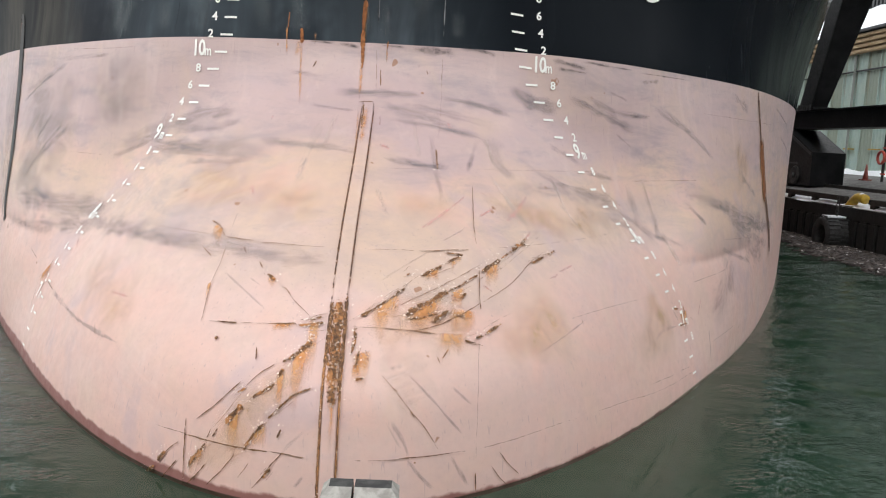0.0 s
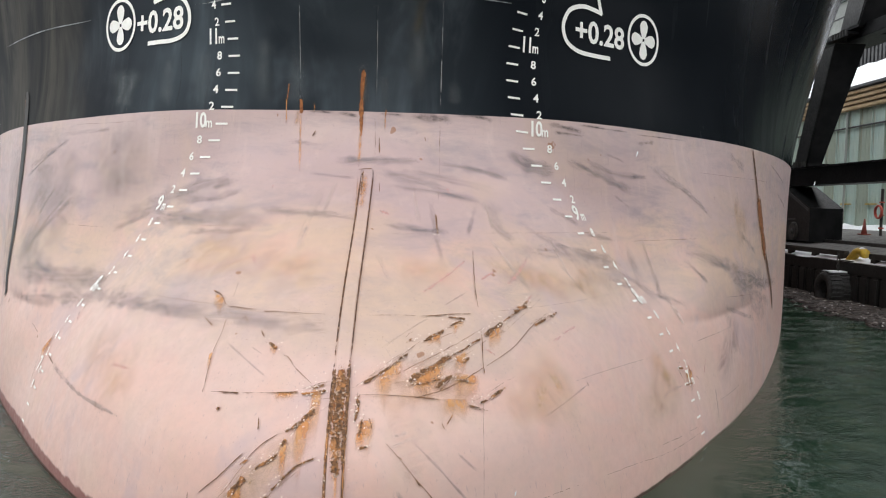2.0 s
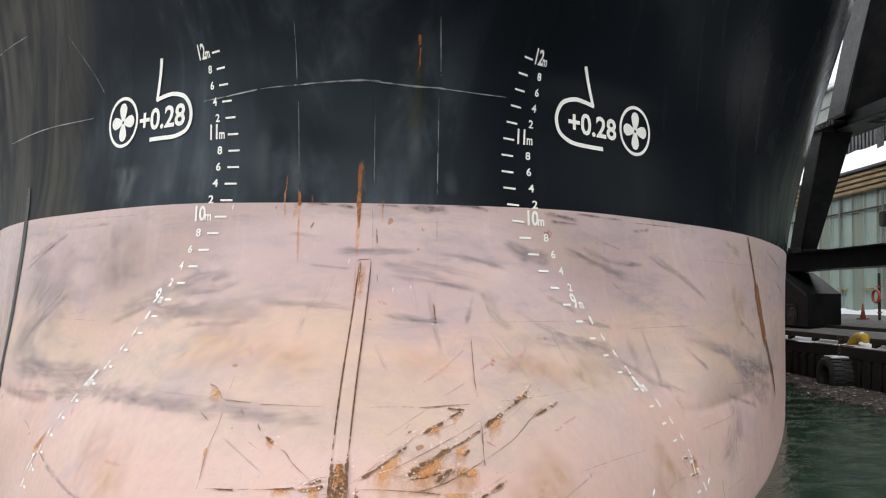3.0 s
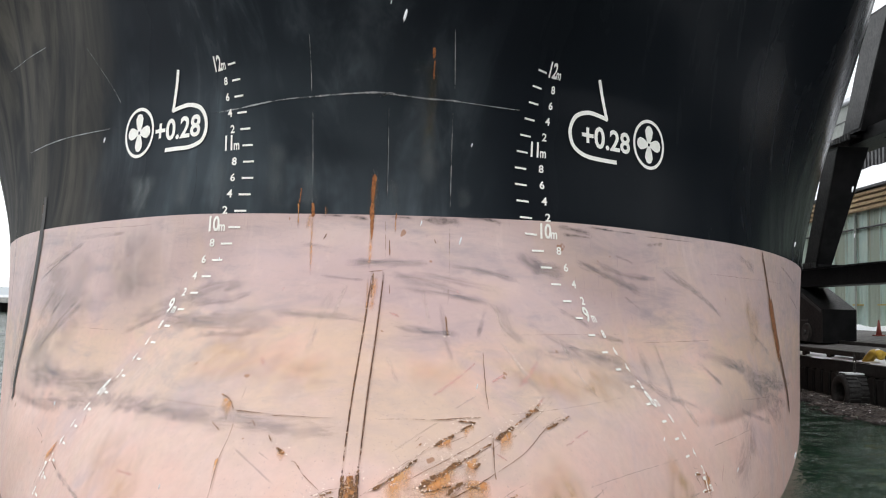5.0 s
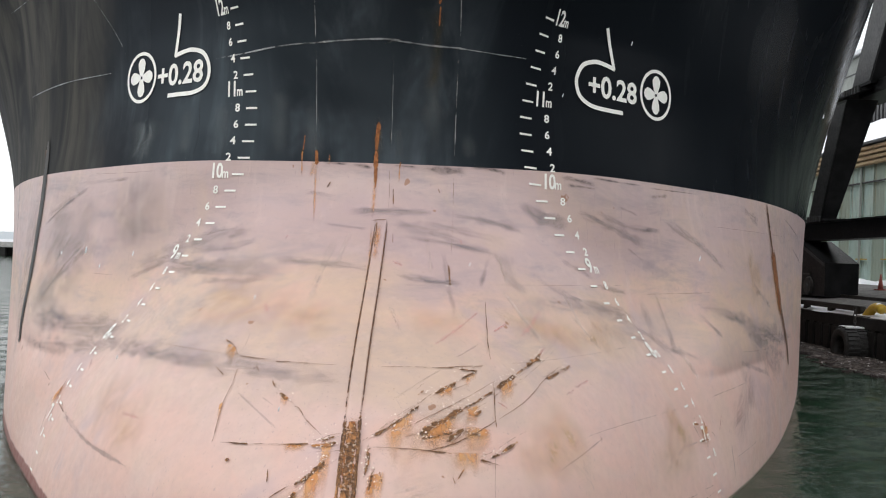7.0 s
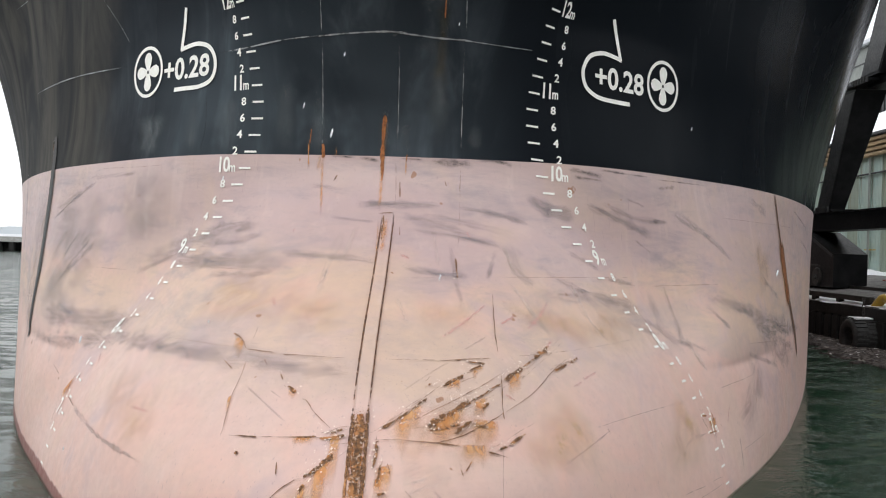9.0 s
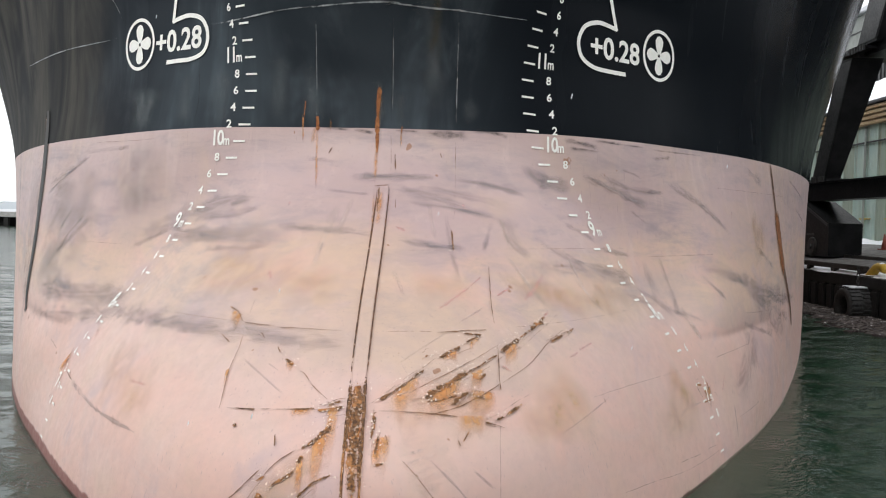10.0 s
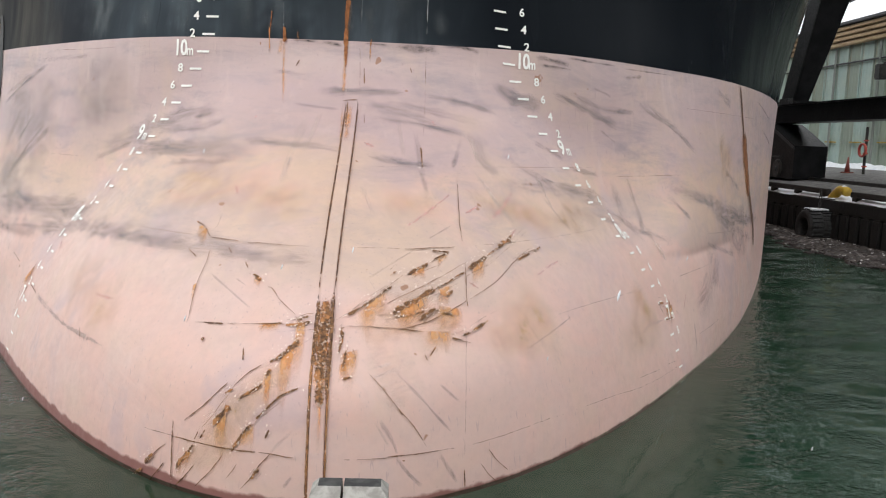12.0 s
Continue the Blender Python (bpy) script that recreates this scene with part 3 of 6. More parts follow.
def curtain(drop, *pts):
    """An orange wash that hangs from a scar along points (x, z) and runs straight down."""
    line = [Vector((x, 0, z)) for x, z in pts]
    top = [line[0]]
    for p, q in zip(line, line[1:]):
        n = max(2, round((q - p).length / 0.03))
        top += [p + (q - p) * (i / n) for i in range(1, n + 1)]
    seed, rows = random.random() * 50, 8
    bm = bmesh.new()
    uvs = bm.loops.layers.uv.new("UVMap")
    grid = []
    for i, p in enumerate(top):
        fall = drop * (1.15 + 0.9 * noise.noise(Vector((i * 0.4, seed, 0))))
        grid.append([(bm.verts.new(on_hull(p.x, p.z + 0.015 - fall * k / rows, LIFTS["bloom"] + 0.003)), (2 * i / (len(top) - 1) - 1, k / rows)) for k in range(rows + 1)])
    for r, q in zip(grid, grid[1:]):
        for k in range(rows):
            quad = (r[k], q[k], q[k + 1], r[k + 1])
            f = bm.faces.new([v for v, _ in quad])
            for loop, (_, uv) in zip(f.loops, quad):
                loop[uvs].uv = uv
    return part("rust_wash", bm, WASH, SHIP, smooth=True)


def scabs(width, *pts):
    """Flaking rust along points (x, z): the scab, and hair cracks that run on past it."""
    rng = random.Random(int(1000 * abs(pts[0][0]) + 7700 * pts[0][1]))
    (x0, z0), (x1, z1) = pts[0], pts[-1]
    size = math.hypot(x1 - x0, z1 - z0)
    streak("crust", width, *pts)
    if size < 0.08 or z0 > 2.4:
        return
    for _ in range(1 if width < 0.04 else 2):
        a, b = rng.uniform(-0.6, 0.3), rng.uniform(0.7, 1.7)
        off = rng.gauss(0, 0.4 * width + 0.012)
        run = [(x0 + (x1 - x0) * s - off * (z1 - z0) / size, z0 + (z1 - z0) * s + off * (x1 - x0) / size + rng.gauss(0, 0.006)) for s in (a, (2 * a + b) / 3, (a + 2 * b) / 3, b)]
        if min(z for _, z in run) > -0.05:
            streak(rng.choice(("scar", "seam", "seam")), rng.uniform(0.004, 0.008), *run)


def streak(kind, width, *pts, lift=None):
    """A strip laid on the plating along points (x, z), of that width, with ragged width and UV for its fade."""
    solid = kind in ("white", "bar", "seam", "pale_seam", "bar_edge", "worn_white")
    step = 0.05 if width < 0.2 else 0.09
    ps = [on_hull(x, z) for x, z in pts]
    if len(ps) > 2:                          # round the corners off
        fine = []
        for i in range(len(ps) - 1):
            p0, p1, p2, p3 = ps[max(i - 1, 0)], ps[i], ps[i + 1], ps[min(i + 2, len(ps) - 1)]
            for s in (0, 0.25, 0.5, 0.75):
                fine.append(0.5 * (2 * p1 + (p2 - p0) * s + (2 * p0 - 5 * p1 + 4 * p2 - p3) * s**2 + (3 * p1 - p0 - 3 * p2 + p3) * s**3))
        ps = fine + [ps[-1]]
    path = [ps[0]]
    for a, b in zip(ps, ps[1:]):
        n = max(1, round((b - a).length / step))
        path += [a + (b - a) * (i / n) for i in range(1, n + 1)]
    width *= WIDEN.get(kind, 1.0)
    cols = 2 if width < 0.04 else 4 if width < 0.2 else 8
    bm = bmesh.new()
    uvs = bm.loops.layers.uv.new("UVMap")
    flow = bm.loops.layers.uv.new("Flow")     # metres along and across, with a start of its own
    rows, seed, run = [], random.random() * 50, 0.0
    for i, p in enumerate(path):
        run += (p - path[max(i - 1, 0)]).length
        a, b = path[max(i - 1, 0)], path[min(i + 1, len(path) - 1)]
        n = hull_normal(p.x, p.z)
        side = (b - a).cross(n).normalized()
        if kind in ("scar", "seam"):
            p = p + side * ((0.007 if kind == "scar" else 0.005) * noise.noise(Vector((i * 0.55, seed, 3))))
        w = width * (1 if solid else 0.75 + 0.6 * noise.noise(Vector((i * 0.35, seed, 0))))
        row = []
        for c in range(cols + 1):
            v = 2 * c / cols - 1
            q = p + side * (v * w / 2)
            q = on_hull(q.x, q.z, LIFTS[kind] + 0.003 if lift is None else lift)
            row.append((bm.verts.new(q), (2 * i / (len(path) - 1) - 1, v), (run + seed * 7, v * w / 2 + seed)))
        rows.append(row)
        if kind == "crust" and p.z < 2.6:
            FLAKES.append((p, width, (b - a).normalized()))
    for r, s in zip(rows, rows[1:]):
        for c in range(cols):
            quad = (r[c], r[c + 1], s[c + 1], s[c])
            f = bm.faces.new([v for v, _, _ in quad])
            for loop, (_, uv, metres) in zip(f.loops, quad):
                loop[uvs].uv, loop[flow].uv = uv, metres
    return part(NAMES[kind], bm, STREAKS[kind], SHIP, smooth=True)


# the stem bar: a flat bar welded down the stem, with rusty edges
def stem_bar():
    bm = bmesh.new()
    rows = []
    for i in range(61):
        z = -0.6 + (3.16 + 0.6) * i / 60
        n = hull_normal(CX, z)
        w = 0.058
        base = [Vector((CX + s * w, hull_y(CX + s * w, z), z)) for s in (-1, 1)]
        rows.append([bm.verts.new(base[0] - n * 0.01), bm.verts.new(base[0] + n * 0.018), bm.verts.new(base[0] + n * 0.026 + Vector((0.008, 0, 0))),
                     bm.verts.new(base[1] + n * 0.026 - Vector((0.008, 0, 0))), bm.verts.new(base[1] + n * 0.018), bm.verts.new(base[1] - n * 0.01)])
    for r, s in zip(rows, rows[1:]):
        for k in range(5):
            bm.faces.new((r[k], r[k + 1], s[k + 1], s[k]))
    bm.faces.new(rows[-1])
    part("stem_bar", bm, PINK, SHIP, "flat stem bar with rusted edges")


stem_bar()
for side in (-1, 1):
    streak("bar_edge", 0.036, *[(CX - 0.003 + side * 0.066, z) for z in (-0.3, 0.2, 0.6, 1.0, 1.5)], lift=0.012)
    streak("bar_edge", 0.022, *[(CX - 0.003 + side * 0.066, z) for z in (1.5, 1.9, 2.4, 2.8, 3.16)], lift=0.012)
streak("rustpatch", 0.12, (CX, 1.0), (CX, 1.25), (CX, 1.45), lift=0.034)
streak("crust", 0.14, (CX, 0.70), (CX, 1.1), (CX, 1.25), (CX, 1.44), lift=0.036)
streak("bloom", 0.028, (CX - 0.07, -0.1), (CX - 0.07, 0.5), (CX - 0.07, 1.3), lift=0.033)
streak("bloom", 0.024, (CX + 0.07, -0.1), (CX + 0.07, 0.5), (CX + 0.07, 1.3), lift=0.033)
streak("crust", 0.09, (CX + 0.01, 0.7), (CX, 1.05), lift=0.036)
streak("bloom", 0.12, (CX, 0.6), (CX, 1.5), lift=0.034)
streak("scar", 0.045, (CX + 0.055, 0.75), (CX + 0.06, 1.1), (CX + 0.055, 1.5), lift=0.037)
streak("scar", 0.04, (CX - 0.05, 0.95), (CX - 0.055, 1.2), (CX - 0.05, 1.46), lift=0.037)
streak("bloom", 0.05, (CX + 0.02, 1.45), (CX + 0.02, 1.1), (CX + 0.01, 0.3), lift=0.035)
streak("bloom", 0.1, (CX - 0.02, 2.7), (CX - 0.02, 3.12), lift=0.034)
streak("scar", 0.03, (CX - 0.04, 2.85), (CX - 0.05, 3.14), lift=0.036)

# upright rubbing bars on the shoulders
streak("bar", 0.14, (-6.2, 4.4), (-6.2, 3.4), (-6.2, 2.4), (-6.22, 1.3))
streak("bar_edge", 0.1, (-6.28, 4.4), (-6.2, 3.4), (-6.2, 2.4), (-6.22, 1.3), lift=0.01)
streak("bar_edge", 0.12, (5.45, 3.86), (5.58, 3.3), (5.7, 2.8), lift=0.01)
streak("bloom", 0.3, (5.66, 3.1), (5.75, 2.5), (5.95, 2.0))
streak("bloom", 0.3, (5.6, 3.0), (5.72, 2.5), (5.9, 1.9))
streak("scar", 0.12, (5.64, 3.1), (5.8, 2.5), (5.95, 2.0), lift=0.034)
streak("rustpatch", 0.40, (5.62, 3.1), (5.8, 2.5), (5.95, 2.0))
streak("bar_edge", 0.24, (5.95, 2.1), (6.3, 1.5), (6.5, 1.0), lift=0.01)
streak("tar", 0.1, (-7.7, 4.6), (-7.6, 3.2), (-7.5, 2.0))

# clouds of grey and yellow in the paint
for w, *pts in ((0.55, (-5.57, 1.88), (-4.56, 1.72), (-3.75, 1.75)), (0.28, (-4.04, 2.43), (-3.05, 2.81), (-2.06, 2.98)), (0.3, (-3.21, 2.56), (-2.31, 2.61), (-1.5, 2.53)),
                (0.16, (-1.77, 2.69), (-0.85, 2.67)), (0.14, (-1.07, 3.26), (-0.06, 3.3)), (0.16, (-0.53, 3.14), (0.35, 2.95)), (0.12, (-5.36, 2.21), (-4.68, 2.79)),
                (0.1, (-5.9, 3.21), (-5.06, 3.53)), (0.32, (-3.95, 1.66), (-2.01, 1.76), (-0.75, 1.75))):
    streak("cloud" if w < 0.7 else "dusk", w, *pts)
# the three wide upright strips grey the west shoulder
for w, *pts in ((1.0, (-5.7, 1.6), (-5.6, 2.6), (-5.6, 3.7)), (0.8, (-4.9, 1.9), (-4.9, 2.7), (-4.8, 3.5)), (0.8, (-6.6, 1.4), (-6.5, 2.6), (-6.5, 3.7)), (0.12, (1.67, 3.38), (2.15, 3.25), (2.71, 3.03)), (0.13, (2.99, 3.38), (3.61, 3.11), (4.19, 2.68)), (0.2, (2.57, 2.41), (2.77, 1.87), (3.1, 1.5)),
                (0.26, (3.36, 2.34), (4.37, 2.06), (6.2, 1.6)), (0.45, (4.36, 2.0), (5.12, 1.41), (6.0, 1.1)), (0.22, (0.93, 2.33), (1.6, 2.28), (2.48, 2.09)), (0.14, (0.37, 3.24), (0.99, 3.16)),
                (0.26, (0.71, 2.89), (0.82, 2.56), (0.99, 2.41)), (0.15, (0.95, 3.51), (1.14, 3.3), (1.47, 3.28)), (0.14, (4.68, 3.69), (5.15, 3.5))):
    streak("cloud" if w < 0.7 else "dusk", w, *pts)
for w, *pts in ((0.5, (0.85, 2.15), (1.4, 2.0), (2.1, 1.9)), (0.9, (-2.6, 2.25), (-1.6, 2.2), (-0.8, 2.1))):
    streak("ochre", w, *pts)
for w, *pts in ((0.5, (-0.35, 1.15), (-0.05, 1.3), (0.3, 1.45)), (0.45, (0.0, 1.2), (0.45, 1.25)), (0.45, (-0.9, 1.0), (-1.2, 0.7), (-1.5, 0.35)), (0.35, (-1.3, 0.5), (-1.7, 0.1)),
                (0.5, (0.6, 2.2), (1.4, 2.0)), (0.6, (-0.3, 2.2), (0.4, 2.1)), (0.4, (2.6, 1.2), (3.1, 0.6))):
    streak("ochre", w, *pts)
# more broad grey strips that darken the plating towards the west
for w, *pts in ((1.4, (-5.3, 1.5), (-5.3, 2.7), (-5.2, 3.8)), (1.2, (-3.9, 2.7), (-3.9, 3.8)), (0.9, (-6.4, 0.9), (-6.3, 2.4), (-6.3, 3.8))):
    streak("cloud" if w < 0.7 else "dusk", w, *pts)
streak('ochre', 0.7, (0.7, 1.0), (1.5, 1.2))
streak('ochre', 0.6, (2.4, 0.6), (3.0, 0.9))
streak('ochre', 0.6, (-3.6, 1.3), (-2.6, 1.0))
streak('cloud', 0.5, (3.9, 0.6), (4.6, 1.3))
streak('rub', 0.3, (-0.25, 0.86), (0.15, 0.95))
streak('ochre', 0.35, (1.69, 2.13), (2.26, 1.91))
streak('ochre', 1.0, (4.74, 3.0), (5.09, 2.4))
# weld seams on the bottom paint
streak("seam", 0.012, (-2.24, 0.31), (-1.82, 0.33), (-1.36, 0.33), (-1.03, 0.34), (-0.72, 0.32))
streak("seam", 0.012, (-0.55, 0.32), (-0.29, 0.31), (0.06, 0.31), (0.33, 0.31), (0.52, 0.3))
streak("seam", 0.01, (0.52, 0.3), (0.93, 0.31), (1.28, 0.32), (1.6, 0.3))
streak("seam", 0.008, (1.6, 0.3), (2.13, 0.26), (2.79, 0.16), (3.56, 0.12))
streak("seam", 0.01, (-1.82, 1.18), (-1.32, 1.23), (-0.89, 1.26), (-0.75, 1.27))
streak("seam", 0.01, (-0.57, 1.26), (-0.25, 1.25), (0.17, 1.2))
streak("seam", 0.009, (-2.77, 1.8), (-2.07, 1.82), (-1.78, 1.82))
streak("seam", 0.01, (-1.49, 1.82), (-1.08, 1.82), (-0.78, 1.82))
streak("seam", 0.009, (-0.48, 1.82), (-0.19, 1.82), (-0.02, 1.81))
streak("seam", 0.008, (0.52, 1.81), (1, 1.81), (1.72, 1.81), (2.27, 1.82))
streak("seam", 0.009, (1.41, 1.15), (1.89, 1.16), (2.43, 1.14), (2.99, 1.1))
streak("seam", 0.012, (3.46, 1.11), (3.84, 1.17), (4.41, 1.2))
streak("seam", 0.012, (2.54, 0.29), (3.03, 0.23))
streak("seam", 0.01, (3.16, 0.23), (3.37, 0.2))
streak("seam", 0.01, (3.79, 0.32), (4.6, 0.4))
streak("seam", 0.014, (4.24, 1.61), (5.26, 1.52))
streak("seam", 0.008, (0.39, 2.51), (1.1, 2.51), (2.45, 2.51))
streak("seam", 0.011, (2.62, 2.4), (3.88, 2.43))
streak("seam", 0.011, (3.74, 3.36), (4.89, 3.35), (6.34, 3.36))
streak("seam", 0.008, (-4.98, 2.43), (-3.99, 2.41))
streak("seam", 0.008, (-2.85, 2.51), (-1.9, 2.51))
streak("seam", 0.01, (-1.74, 2.02), (-1.75, 1.9))
streak("seam", 0.008, (0.54, 1.28), (0.53, 0.95), (0.53, 0.7), (0.53, 0.12))
streak("seam", 0.008, (-0.41, 2.49), (0.1, 2.5))
streak("seam", 0.008, (-1.48, 3.81), (-1.46, 3.43), (-1.42, 3.16))
streak("seam", 0.009, (-0.6, 3.83), (-0.57, 3.18))
streak("seam", 0.007, (0.16, 3.82), (0.16, 3.2), (0.14, 2.75))
streak("seam", 0.008, (-4.9, 3.79), (-3.94, 3.76), (-3.45, 3.78))
# rusted cracks and dents
streak("scar", 0.016, (-1.78, 1.82), (-1.63, 1.82), (-1.49, 1.82))
streak("scar", 0.014, (-1.4, 1.81), (-1.27, 1.82))
streak("scar", 0.018, (-1.12, 1.82), (-1.09, 1.82))
streak("scar", 0.014, (-0.02, 1.81), (0.21, 1.81), (0.49, 1.81))
streak("scar", 0.014, (0.5, 2.37), (0.5, 2.03), (0.52, 1.84))
streak("scar", 0.018, (0.54, 1.67), (0.54, 1.49), (0.55, 1.34))
streak("scar", 0.014, (0.53, 0.12), (0.54, -0.06))
streak("scar", 0.018, (-1.84, 0.47), (-1.84, 0.2), (-1.84, -0.12))
streak("scar", 0.014, (-0.27, 1.25), (-0.06, 1.23), (0.19, 1.19))
streak("scar", 0.01, (-1.75, 1.74), (-1.77, 1.59), (-1.81, 1.45), (-1.82, 1.26), (-1.83, 1.17))
streak("scar", 0.014, (-1.88, 0.32), (-1.61, 0.33), (-1.36, 0.33), (-1.03, 0.34))
streak("scar", 0.012, (-1.03, 0.34), (-0.81, 0.32))
streak("scar", 0.012, (-0.12, 0.32), (0.1, 0.31), (0.31, 0.31))
streak("scar", 0.018, (-1.67, 1.2), (-1.49, 1.21))
streak("scar", 0.02, (-1.21, 1.24), (-0.98, 1.26))
streak("scar", 0.012, (-0.11, 1.21), (0.22, 1.27), (0.57, 1.4))
streak("scar", 0.009, (0.57, 1.4), (0.85, 1.52), (1.11, 1.69), (1.36, 1.73))
streak("scar", 0.008, (-0.26, 1.37), (0.02, 1.48), (0.31, 1.59), (0.58, 1.7))
streak("scar", 0.014, (-1.37, 0.82), (-1.46, 0.73), (-1.58, 0.61), (-1.75, 0.46))
streak("scar", 0.012, (-1.08, 0.98), (-1.17, 0.93), (-1.26, 0.86), (-1.34, 0.77))
streak("scar", 0.012, (-1.38, 0.28), (-1.47, 0.15), (-1.57, 0.04), (-1.62, -0.03))
streak("scar", 0.018, (-1.63, 0.15), (-1.73, 0.02), (-1.8, -0.06))
streak("scar", 0.012, (-0.99, 0.35), (-1.1, 0.21), (-1.16, 0.12), (-1.23, 0.03))
streak("scar", 0.01, (-1.26, 0.23), (-1.35, 0.09))
streak("scar", 0.018, (-1.91, 0.1), (-2.01, -0.03), (-2.06, -0.1))
streak("scar", 0.012, (-1.9, 0.25), (-2.01, 0.15), (-2.09, 0.06))
streak("scar", 0.012, (-1.95, 1.92), (-1.87, 1.89), (-1.8, 1.83))
streak("scar", 0.012, (-1.85, 1.89), (-1.92, 1.82))
streak("scar", 0.012, (-1.99, 1.71), (-1.88, 1.66))
streak("scar", 0.012, (-1.58, 1.77), (-1.53, 1.72))
streak("scar", 0.01, (-1.61, 1.73), (-1.56, 1.76))
streak("scar", 0.012, (-1.14, 1.51), (-1.09, 1.49), (-1.05, 1.44))
streak("scar", 0.007, (-1.05, 1.44), (-0.87, 1.32))
streak("scar", 0.014, (-1.28, 1.07), (-1.27, 0.98))
streak("scar", 0.016, (-4.46, 1.16), (-4.54, 1), (-4.62, 0.87))
streak("scar", 0.012, (-4.69, 0.92), (-4.74, 0.71), (-4.78, 0.48))
streak("scar", 0.01, (-5.01, 1.17), (-4.83, 1.06))
streak("scar", 0.016, (-4.49, 0.88), (-4.24, 0.85))
streak("scar", 0.012, (-3.14, 0.85), (-3.1, 0.76))
streak("scar", 0.012, (3.11, 0.88), (3.21, 0.73))
streak("scar", 0.01, (3.47, 0.73), (3.52, 0.68))
streak("scar", 0.01, (-0.27, 0.94), (-0.14, 0.81), (-0.02, 0.67), (0.1, 0.53), (0.22, 0.34))
streak("scar", 0.013, (0.74, 0.23), (0.83, 0.11), (0.93, 0))
streak("scar", 0.011, (0.67, 0.14), (0.74, 0.03), (0.82, -0.06))
streak("scar", 0.016, (-0.15, 0.83), (-0.13, 0.81))
streak("scar", 0.016, (-0.02, 0.67), (0.01, 0.62))
streak("scar", 0.012, (-0.4, 1.1), (-0.37, 1.02))
streak("scar", 0.012, (-1.6, 0.42), (-1.63, 0.35))
streak("scar", 0.01, (1.61, 1.12), (1.63, 1.08))
streak("scar", 0.012, (-0.69, 0.54), (-0.65, 0.55))
streak("scar", 0.016, (0.02, 0.27), (0.04, 0.27))
streak("scar", 0.02, (-0.48, 1.25), (-0.5, 1.24))
streak("scar", 0.014, (2.99, 1.1), (3.09, 1.09))
streak("scar", 0.016, (-1.28, 3.63), (-1.32, 3.56))
streak("scar", 0.014, (-0.02, 3.59), (0, 3.53))
streak("scar", 0.022, (-0.54, 3.56), (-0.53, 3.37))
streak("scar", 0.014, (-0.5, 3.02), (-0.49, 2.92))
streak("scar", 0.008, (0.16, 3.67), (0.16, 3.46))
streak("scar", 0.016, (-0.75, 3.17), (-0.58, 3.19))
# flaking rust scabs
scabs(0.045, (-0.47, 1.33), (-0.37, 1.38), (-0.28, 1.43), (-0.17, 1.5), (-0.11, 1.54))
scabs(0.035, (-0.14, 1.61), (-0.07, 1.65))
scabs(0.05, (0.02, 1.62), (0.11, 1.66), (0.2, 1.69))
scabs(0.03, (0.24, 1.72), (0.39, 1.77))
scabs(0.025, (0.23, 1.79), (0.4, 1.77))
scabs(0.1, (-0.1, 1.33), (-0.02, 1.38), (0.08, 1.42), (0.19, 1.48), (0.25, 1.5))
scabs(0.04, (0.26, 1.51), (0.37, 1.54), (0.44, 1.58), (0.53, 1.61))
scabs(0.065, (0.57, 1.63), (0.66, 1.68), (0.75, 1.71))
scabs(0.04, (0.76, 1.72), (0.88, 1.78), (0.97, 1.82), (1.05, 1.88))
scabs(0.04, (0.91, 1.82), (1.04, 1.82))
scabs(0.05, (0.11, 1.27), (0.19, 1.32), (0.27, 1.36))
scabs(0.03, (-0.11, 1.31), (0.03, 1.32), (0.17, 1.34))
scabs(0.035, (0.3, 1.33), (0.42, 1.3))
scabs(0.03, (0.36, 1.44), (0.42, 1.48))
scabs(0.045, (1.08, 1.66), (1.22, 1.7))
scabs(0.03, (1.27, 1.71), (1.36, 1.74))
scabs(0.04, (0.46, 1.13), (0.57, 1.15), (0.64, 1.18), (0.74, 1.22))
scabs(0.06, (-0.89, 1.29), (-0.77, 1.32))
scabs(0.05, (-0.88, 1.25), (-0.75, 1.28))
scabs(0.03, (-0.96, 1.25), (-0.76, 1.27))
scabs(0.07, (-0.83, 1.15), (-0.9, 1.09), (-0.97, 1.03), (-1.05, 0.99))
scabs(0.05, (-1.03, 0.94), (-1.07, 0.89))
scabs(0.035, (-1.09, 0.84), (-1.15, 0.79), (-1.24, 0.74), (-1.29, 0.69))
scabs(0.085, (-1.35, 0.66), (-1.4, 0.58), (-1.48, 0.49))
scabs(0.035, (-1.54, 0.44), (-1.58, 0.37))
scabs(0.05, (-1.63, 0.31), (-1.71, 0.21), (-1.78, 0.1))
scabs(0.035, (-0.8, 0.83), (-0.92, 0.78), (-0.99, 0.72), (-1.07, 0.64), (-1.12, 0.58))
scabs(0.045, (-1.15, 0.54), (-1.22, 0.47), (-1.27, 0.38), (-1.31, 0.32))
scabs(0.025, (-1.4, 0.73), (-1.32, 0.78))
scabs(0.07, (-1.08, 0.22), (-1.15, 0.13))
scabs(0.06, (-2.03, 0.13), (-2.11, 0.03))
scabs(0.05, (-2.14, -0.02), (-2.23, -0.11))
scabs(0.05, (-1.76, 0.17), (-1.8, 0.06))
scabs(0.04, (-0.5, 1.25), (-0.49, 1.17), (-0.51, 1.07))
scabs(0.03, (-0.45, 1.1), (-0.47, 0.97))
scabs(0.03, (-0.46, 0.9), (-0.4, 0.91))
scabs(0.03, (-1.99, 1.93), (-1.91, 1.91))
scabs(0.03, (-1.38, 1.67), (-1.35, 1.63))
scabs(0.035, (-1.29, 1.59), (-1.21, 1.55))
scabs(0.04, (3.11, 0.9), (3.22, 0.87))
scabs(0.04, (3.33, 0.89), (3.36, 0.77))
